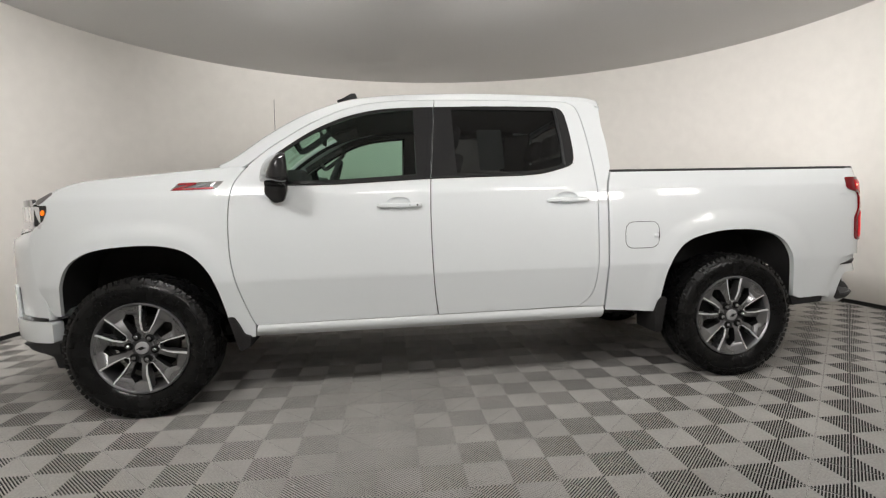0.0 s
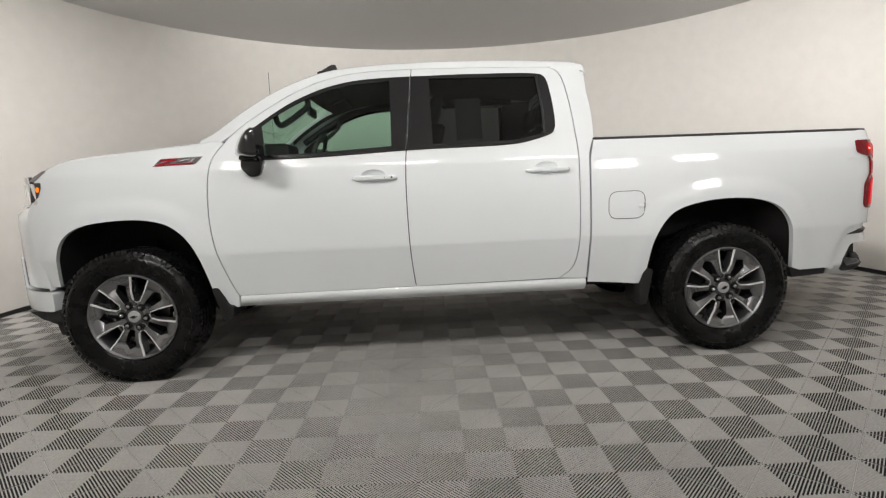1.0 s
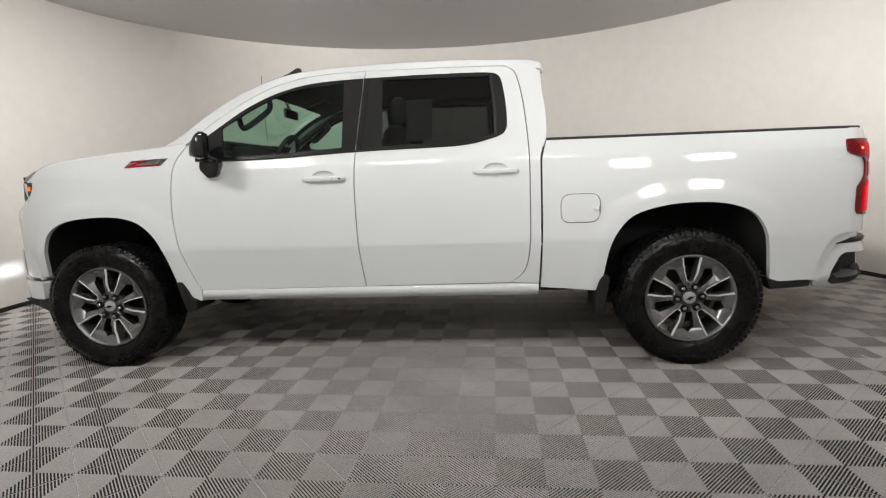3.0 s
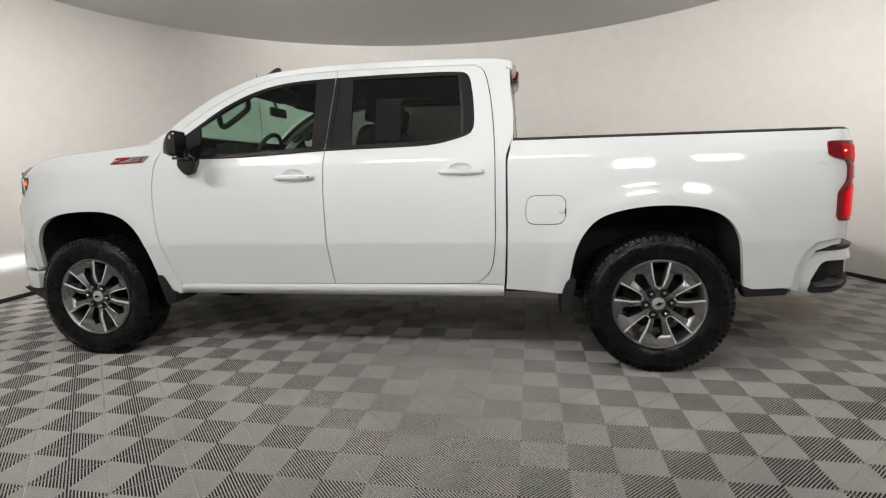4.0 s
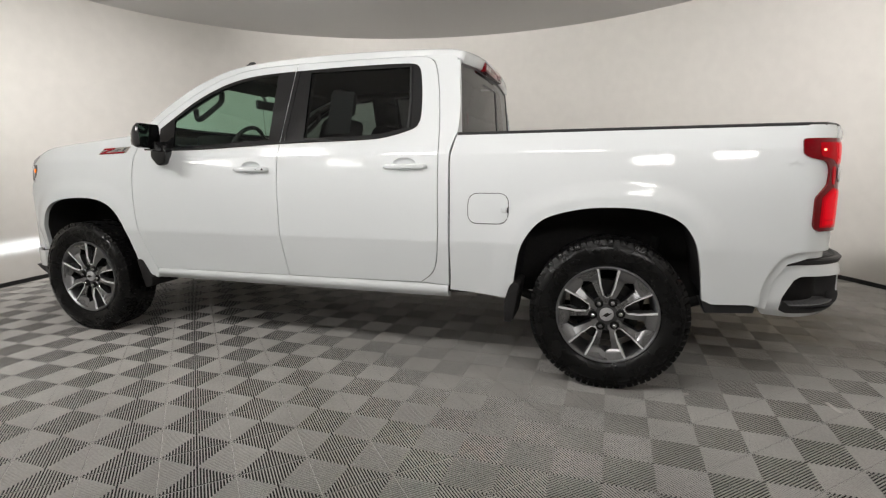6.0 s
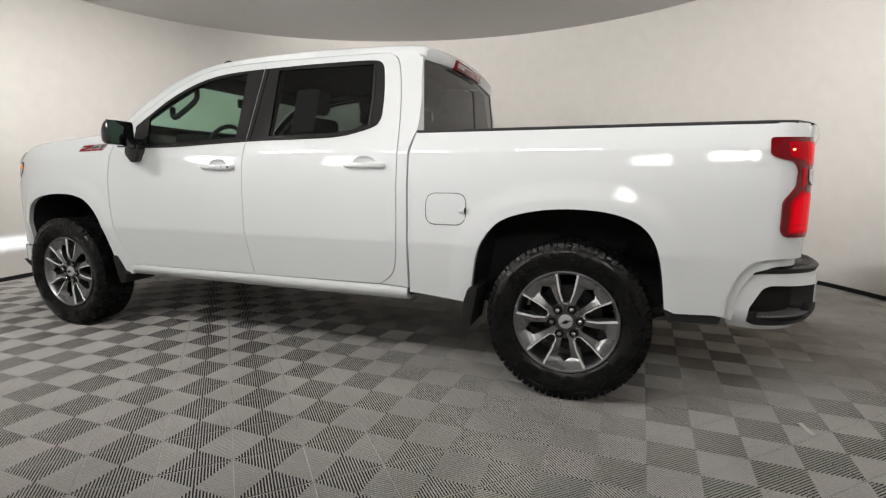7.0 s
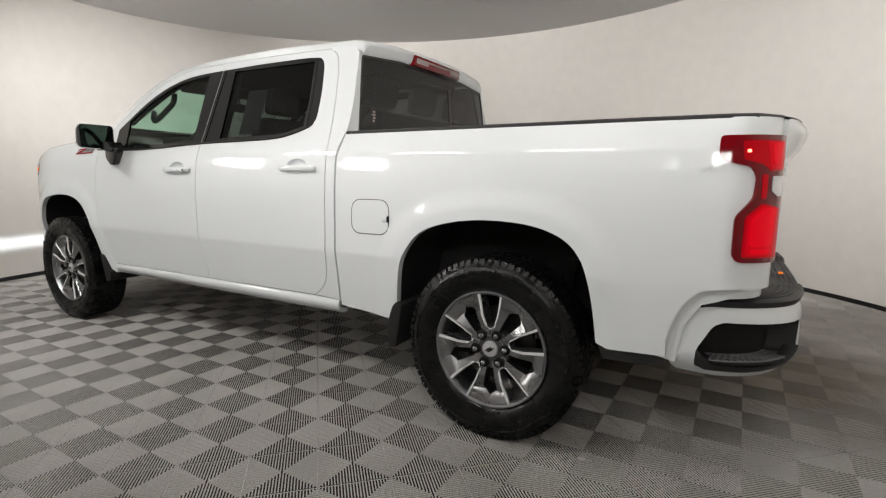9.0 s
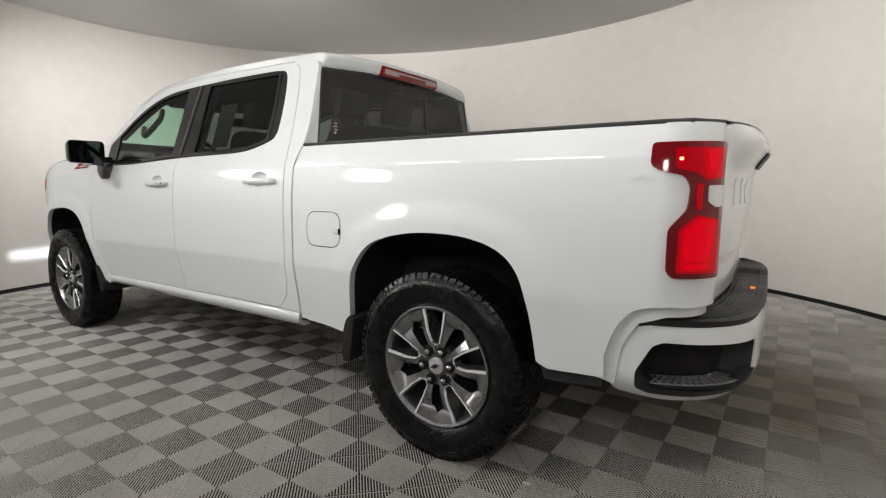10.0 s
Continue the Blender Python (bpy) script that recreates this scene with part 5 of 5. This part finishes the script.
part("roof_antenna", prism(rounded([(-0.735, 1.925), (-0.585, 1.935), (-0.598, 1.955), (-0.606, 1.980), (-0.635, 1.980), (-0.680, 1.955)], 0.006, 3), -0.500, -0.467, 0.008), BLACK, truck, "black roof antenna fin")
part("mast_antenna", tube([(-1.36, 0.62, 1.47), (-1.35, 0.575, 1.9), (-1.342, 0.553, 2.16)], 0.0022, 6), BLACK, truck, "thin black mast antenna")


# ---- cabin ----
def seat(x, y, width, bench=False):
    s = part("seat", box(x - 0.52, x, y - width / 2, y + width / 2, 0.86, 1.02, 0.05, 3), CLOTH, truck, "dark grey cloth seat")
    b = box(x - 0.10, x + 0.04, y - width / 2 + 0.01, y + width / 2 - 0.01, 0.98, 1.56, 0.05, 3)
    for v in b.verts:
        v.co.x += (v.co.z - 1.0) * 0.30
        v.co.y = y + (v.co.y - y) * (1.0 - 0.18 * max(0, v.co.z - 1.25) / 0.3)
    part("backrest", b, CLOTH, s)
    for dy in ((-width / 3, 0, width / 3) if bench else (0,)):
        h = box(x + 0.075, x + 0.165, y + dy - 0.13, y + dy + 0.13, 1.585, 1.755, 0.035, 3)
        for v in h.verts:
            v.co.x += (v.co.z - 1.6) * 0.2
        part("headrest", h, CLOTH, s)
        for e in (-0.06, 0.06):
            part("headrest_post", tube([(x + 0.10, y + dy + e, 1.52), (x + 0.12, y + dy + e, 1.61)], 0.006, 6), CHROME, s)


seat(-0.08, -0.40, 0.52)
seat(-0.08, 0.40, 0.52)
seat(0.80, 0.0, 1.36, True)
dash_rows = []
for y in np.linspace(-0.80, 0.80, 17):
    k = 1 - (y / 0.80) ** 2
    dash_rows.append([(-1.33 - 0.10 * k, y, 1.36), (-1.22, y, 1.395), (-1.08, y, 1.395), (-0.98, y, 1.36), (-0.92, y, 1.26), (-0.93, y, 1.05), (-1.0, y, 0.80)])
dash = part("dashboard", loft(dash_rows), CABIN, truck, "dark grey dashboard")
part("instrument_hood", box(-1.13, -0.95, -0.56, -0.22, 1.36, 1.470, 0.035, 3), CABIN, dash)
part("screen", box(-0.98, -0.955, -0.16, 0.12, 1.24, 1.40, 0.008), SCREEN, dash, "black centre screen")
ring = [Vector((0, 0.185 * math.cos(a), 0.185 * math.sin(a))) for a in np.linspace(0, 2 * math.pi, 37)[:-1]]
sw_pose = pose(-0.80, -0.39, 1.355, 0, 22, 0)
wheel_ob = part("steering_wheel", tube([sw_pose @ p for p in ring], 0.016, 8, closed=True), CABIN, truck, "black leather steering wheel")
hub_bm = box(-0.03, 0.03, -0.07, 0.07, -0.06, 0.06, 0.02, 2)
bmesh.ops.transform(hub_bm, matrix=sw_pose, verts=hub_bm.verts[:])
part("wheel_hub", hub_bm, CABIN, wheel_ob)
for a in (0, math.pi, -math.pi / 2):
    part("wheel_spoke", tube([sw_pose @ Vector((0, 0.05 * math.cos(a), 0.05 * math.sin(a))), sw_pose @ Vector((0, 0.18 * math.cos(a), 0.18 * math.sin(a)))], 0.013, 6), CABIN, wheel_ob)
part("column", tube([(-0.80, -0.39, 1.30), (-0.98, -0.39, 1.21)], 0.04, 10), CABIN, wheel_ob)
mir = box(-0.895, -0.868, -0.13, 0.13, 1.700, 1.772, 0.012, 2)
part("inner_mirror", mir, CABIN, truck, "black rear-view mirror")
part("mirror_stalk", tube([(-0.885, 0, 1.755), (-0.915, 0, 1.835)], 0.012, 6), CABIN, truck)
# headliner, inner door skins, pillars
rows = []
for x in np.linspace(-0.80, 0.97, 14):
    ze = side_of(x, ROOF_EDGE) - 0.045
    ye = half_width(0, ze) - 0.05
    rows.append([(x - 0.08 * max(0, -x) * (1 - (k / 6) ** 2), ye * k / 6, ze + 0.02 * (1 - (k / 6) ** 2)) for k in range(-6, 7)])
part("headliner", loft(rows), HEADLINER, truck, "grey fabric headliner")


def cabin_side(side):
    inner = [(-1.34, 0.52), (-1.34, 1.30), (-1.10, 1.345), (0.30, 1.378), (0.62, 1.40), (0.96, 1.42), (0.96, 0.52)]
    part("door_trim", skin(inner, on_side, du=0.1, dv=0.1, out=-0.055, thick=0.01, side=side), CABIN, truck)
    for poly in ([(-0.235, 1.37), (-0.215, 1.85), (0.0, 1.85), (-0.01, 1.37)], [(0.74, 1.42), (0.73, 1.85), (0.965, 1.86), (0.99, 1.42)]):
        part("pillar_trim", skin(poly, on_side, du=0.08, dv=0.08, out=-0.045, thick=0.03, side=side), CABIN, truck)
    rail = [(-1.12, 1.56), (-0.90, 1.69), (-0.70, 1.785), (-0.50, 1.838), (-0.30, 1.858), (0.2, 1.868), (0.8, 1.858)]
    path = [Vector(on_side(u, z, 0.055)) for u, z in catmull(rail, 4)]
    part("roof_rail_trim", tube([(p.x, p.y if side < 0 else -p.y, p.z) for p in path], 0.028, 8), CABIN, truck)
    # broad trim inside the windscreen pillar, with its grab handle
    rows = []
    for u in np.linspace(-1.22, -0.56, 12):
        z = side_of(u, ROOF_EDGE) - 0.035
        a, b = Vector(on_side(u, z, 0.035)), Vector(on_side(u, z + 0.012, 0.105))
        rows.append([(p.x, p.y * -side, p.z) for p in (a, a * 0.6 + b * 0.4 + Vector((0, 0, -0.02)), b)])
    part("pillar_cover", loft(rows), CABIN, truck)
    g = [(-0.985, 1.640), (-0.965, 1.585), (-0.925, 1.575), (-0.80, 1.665), (-0.775, 1.70), (-0.785, 1.755)]
    path = [Vector(on_side(u, z, 0.125)) for u, z in catmull(g, 4)]
    part("grab_handle", tube([(p.x, p.y * -side, p.z) for p in path], 0.019, 8), CABIN, truck, "dark pillar grab handle")
    y0, y1 = sorted((side * 0.12, side * 0.58))
    visor = box(-0.80, -0.63, y0, y1, 1.842, 1.862, 0.006)
    for v in visor.verts:
        v.co.z += (v.co.x + 0.63) * 0.35
    part("sun_visor", visor, CABIN, truck, "dark sun visor")
    # belt seals along the bottom of the windows
    path = [Vector(on_side(u, z, -0.002)) for u, z in catmull([(-1.13, 1.352), (-0.72, 1.354), (-0.15, 1.378), (0.30, 1.386), (0.48, 1.391), (0.60, 1.405), (0.735, 1.441), (0.778, 1.466)], 4)]
    part("belt_seal", tube([(p.x, p.y if side < 0 else -p.y, p.z) for p in path], 0.006, 6), SEAL, truck, "black belt-line seal")
    # quarter divider in the rear door window
    path = [Vector(on_side(u, z, 0.003)) for u, z in ((0.700, 1.822), (0.722, 1.60), (0.722, 1.45))]
    part("window_divider", tube([(p.x, p.y if side < 0 else -p.y, p.z) for p in path], 0.010, 6), SEAL, truck)


both(cabin_side)
part("rear_trim", box(0.95, 1.0, -0.80, 0.80, 0.55, 1.40, 0.01), CABIN, truck)
part("firewall", box(-1.42, -1.36, -0.80, 0.80, 0.50, 1.40, 0.01), CABIN, truck)
part("carpet", box(-1.36, 0.95, -0.80, 0.80, 0.53, 0.56), CABIN, truck)
part("console", box(-0.95, -0.10, -0.11, 0.11, 0.56, 1.10, 0.03), CABIN, truck)

# ---- lamps at the truck's front that light the wall ----
data = bpy.data.lights.new("driving_lamp", "AREA")
data.shape, data.size, data.size_y, data.energy, data.color, data.spread = "RECTANGLE", 1.5, 0.07, 0.75, (0.85, 0.93, 1.0), radians(9)
driving = new("driving_lamp_light", data)
driving.matrix_basis = look((-2.88, TRUCK_Y, 0.44), (-4.6, TRUCK_Y, 0.40))


# ---- litter on the floor ----
def scrap(x, y, lx, ly, turn, label, name="paper_scrap"):
    bm = bmesh.new()
    n = 4
    rows = []
    for i in range(n + 1):
        rows.append([(lx * (i / n - 0.5), ly * (j / 2 - 0.5), 0.0025 + 0.0015 * math.sin(i * 1.9 + j)) for j in range(3)])
    bm = loft(rows)
    thicken(bm, 0.0008)
    ob = part(name, bm, TAPE, None)
    ob.matrix_basis = pose(x, y, 0, 0, 0, turn)
    tagged(ob, label, "litter")


scrap(2.988, -0.852, 0.115, 0.022, -78, "short strip of white tape lying on the floor tiles", "tape_strip")
scrap(2.306, -0.887, 0.030, 0.018, 10, "small white paper scrap on the floor tiles")
scrap(3.60, -0.42, 0.020, 0.012, 70, "small white paper scrap on the floor tiles")
scrap(3.52, -0.80, 0.012, 0.010, 20, "tiny white paper crumb on the floor tiles")
scrap(-0.891, -1.828, 0.014, 0.010, 40, "tiny white paper crumb on the floor tiles")


# ---- the floor of ribbed tiles ----
GRID_X, GRID_Y, GRID_TURN, SQ = 0.111, 0.037, -0.0231, 0.2


def tile_mesh():
    """A 40 cm tile: ribs in four squares, in diamonds round its middle, with a cross-bar along each square's diagonal."""
    V, F = [], []
    pitch, rib, deep = SQ * math.sqrt(2) / 24, 0.0046, 0.0052

    def quad(*p):
        n = len(V)
        V.extend(p)
        F.append((n, n + 1, n + 2, n + 3))

    for sx, sy in ((1, 1), (-1, 1), (-1, -1), (1, -1)):
        def at(a, b, z):  # a: away from the middle along the diagonal, b: along the rib
            h = math.sqrt(0.5)
            return (sx * (a - b) * h, sy * (a + b) * h, z)
        flip = sx * sy < 0
        D = SQ * math.sqrt(2)
        for k in range(24):
            a0, a1 = k * pitch + (pitch - rib) / 2, k * pitch + (pitch + rib) / 2
            c = 0.0010
            reach = [min(a, D - a) for a in (a0, a1, a0 + c, a1 - c)]
            for side in (-1, 1):
                if min(reach) < 0.0029:
                    continue

                def pt(a, i, end, z):
                    return at(a, side * (reach[i] if end else 0.0027), z)
                top = [pt(a0 + c, 2, 0, 0), pt(a1 - c, 3, 0, 0), pt(a1 - c, 3, 1, 0), pt(a0 + c, 2, 1, 0)]
                e0 = [pt(a0, 0, 0, -c), pt(a1, 1, 0, -c), pt(a1, 1, 1, -c), pt(a0, 0, 1, -c)]
                bot = [pt(a0, 0, 0, -deep), pt(a1, 1, 0, -deep), pt(a1, 1, 1, -deep), pt(a0, 0, 1, -deep)]
                quads = [top, [top[0], e0[0], e0[3], top[3]][::-1], [top[2], e0[2], e0[1], top[1]][::-1], [e0[0], bot[0], bot[3], e0[3]][::-1], [e0[2], bot[2], bot[1], e0[1]][::-1]]
                for q in quads:
                    quad(*(q[::-1] if flip != (side < 0) else q))
        w = 0.0020
        bar = [at(0.002, -w, -0.0030), at(D - 0.002, -w, -0.0030), at(D - 0.002, w, -0.0030), at(0.002, w, -0.0030)]
        quad(*(bar[::-1] if flip else bar))
    return V, F


def floor():
    V, F = tile_mesh()
    me = bpy.data.meshes.new("floor_tile")
    me.from_pydata(V, [], F)
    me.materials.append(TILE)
    me.update()
    base = bmesh.new()
    vs = [base.verts.new((x, y, -0.0046)) for x, y in wall_line[:-1]]
    f = base.faces.new(vs)
    got = bmesh.ops.extrude_face_region(base, geom=[f])["geom"]
    for g in got:
        if isinstance(g, bmesh.types.BMVert):
            g.co.z -= 0.1
    bmesh.ops.recalc_face_normals(base, faces=base.faces[:])
    slab = tagged(part("floor", base, SUBFLOOR, None), "floor of grey interlocking ribbed plastic tiles over a dark slab", "floor", kind="structure")
    turn = pose(GRID_X, GRID_Y, 0, 0, 0, math.degrees(GRID_TURN))
    near, far = [], []

    def reach(x, y):
        """1 at the foot of the wall, less inside it."""
        cy, half, back, front = BASE_RING
        return np.hypot((x - ROOM_X) / half, (y - cy) / np.where(y > cy, back, front))

    for i in range(-26, 28, 2):
        for j in range(-31, 31, 2):
            p = turn @ Vector((i * SQ, j * SQ, 0))
            if reach(p.x, p.y) > 1.06:
                continue
            close = -9 * 2 * SQ / 2 - 1.0 < p.x < 3.75 and -3.35 < p.y < -0.35 and len(near) < 300
            (near if close else far).append((i * SQ, j * SQ))
    for x, y in near:
        ob = new("tile", me)
        ob.parent = slab
        ob.matrix_basis = turn @ pose(x, y, 0)
    A = np.array(V)
    Fa = np.array(F)
    allv = np.concatenate([A + (x, y, 0) for x, y in far])
    allf = np.concatenate([Fa + len(A) * k for k in range(len(far))])
    centres = allv[allf].mean(axis=1)
    c, k = math.cos(GRID_TURN), math.sin(GRID_TURN)
    allf = allf[reach(GRID_X + c * centres[:, 0] - k * centres[:, 1], GRID_Y + k * centres[:, 0] + c * centres[:, 1]) < 1.01]
    me2 = bpy.data.meshes.new("far_tiles")
    me2.vertices.add(len(allv))
    me2.vertices.foreach_set("co", allv.ravel())
    me2.loops.add(allf.size)
    me2.loops.foreach_set("vertex_index", allf.ravel())
    me2.polygons.add(len(allf))
    me2.polygons.foreach_set("loop_start", np.arange(0, allf.size, 4))
    me2.update(calc_edges=True)
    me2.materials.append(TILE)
    ob = new("tile_field", me2)
    ob.parent = slab
    ob.matrix_basis = turn
    tagged(ob, kind="stuff")


floor()
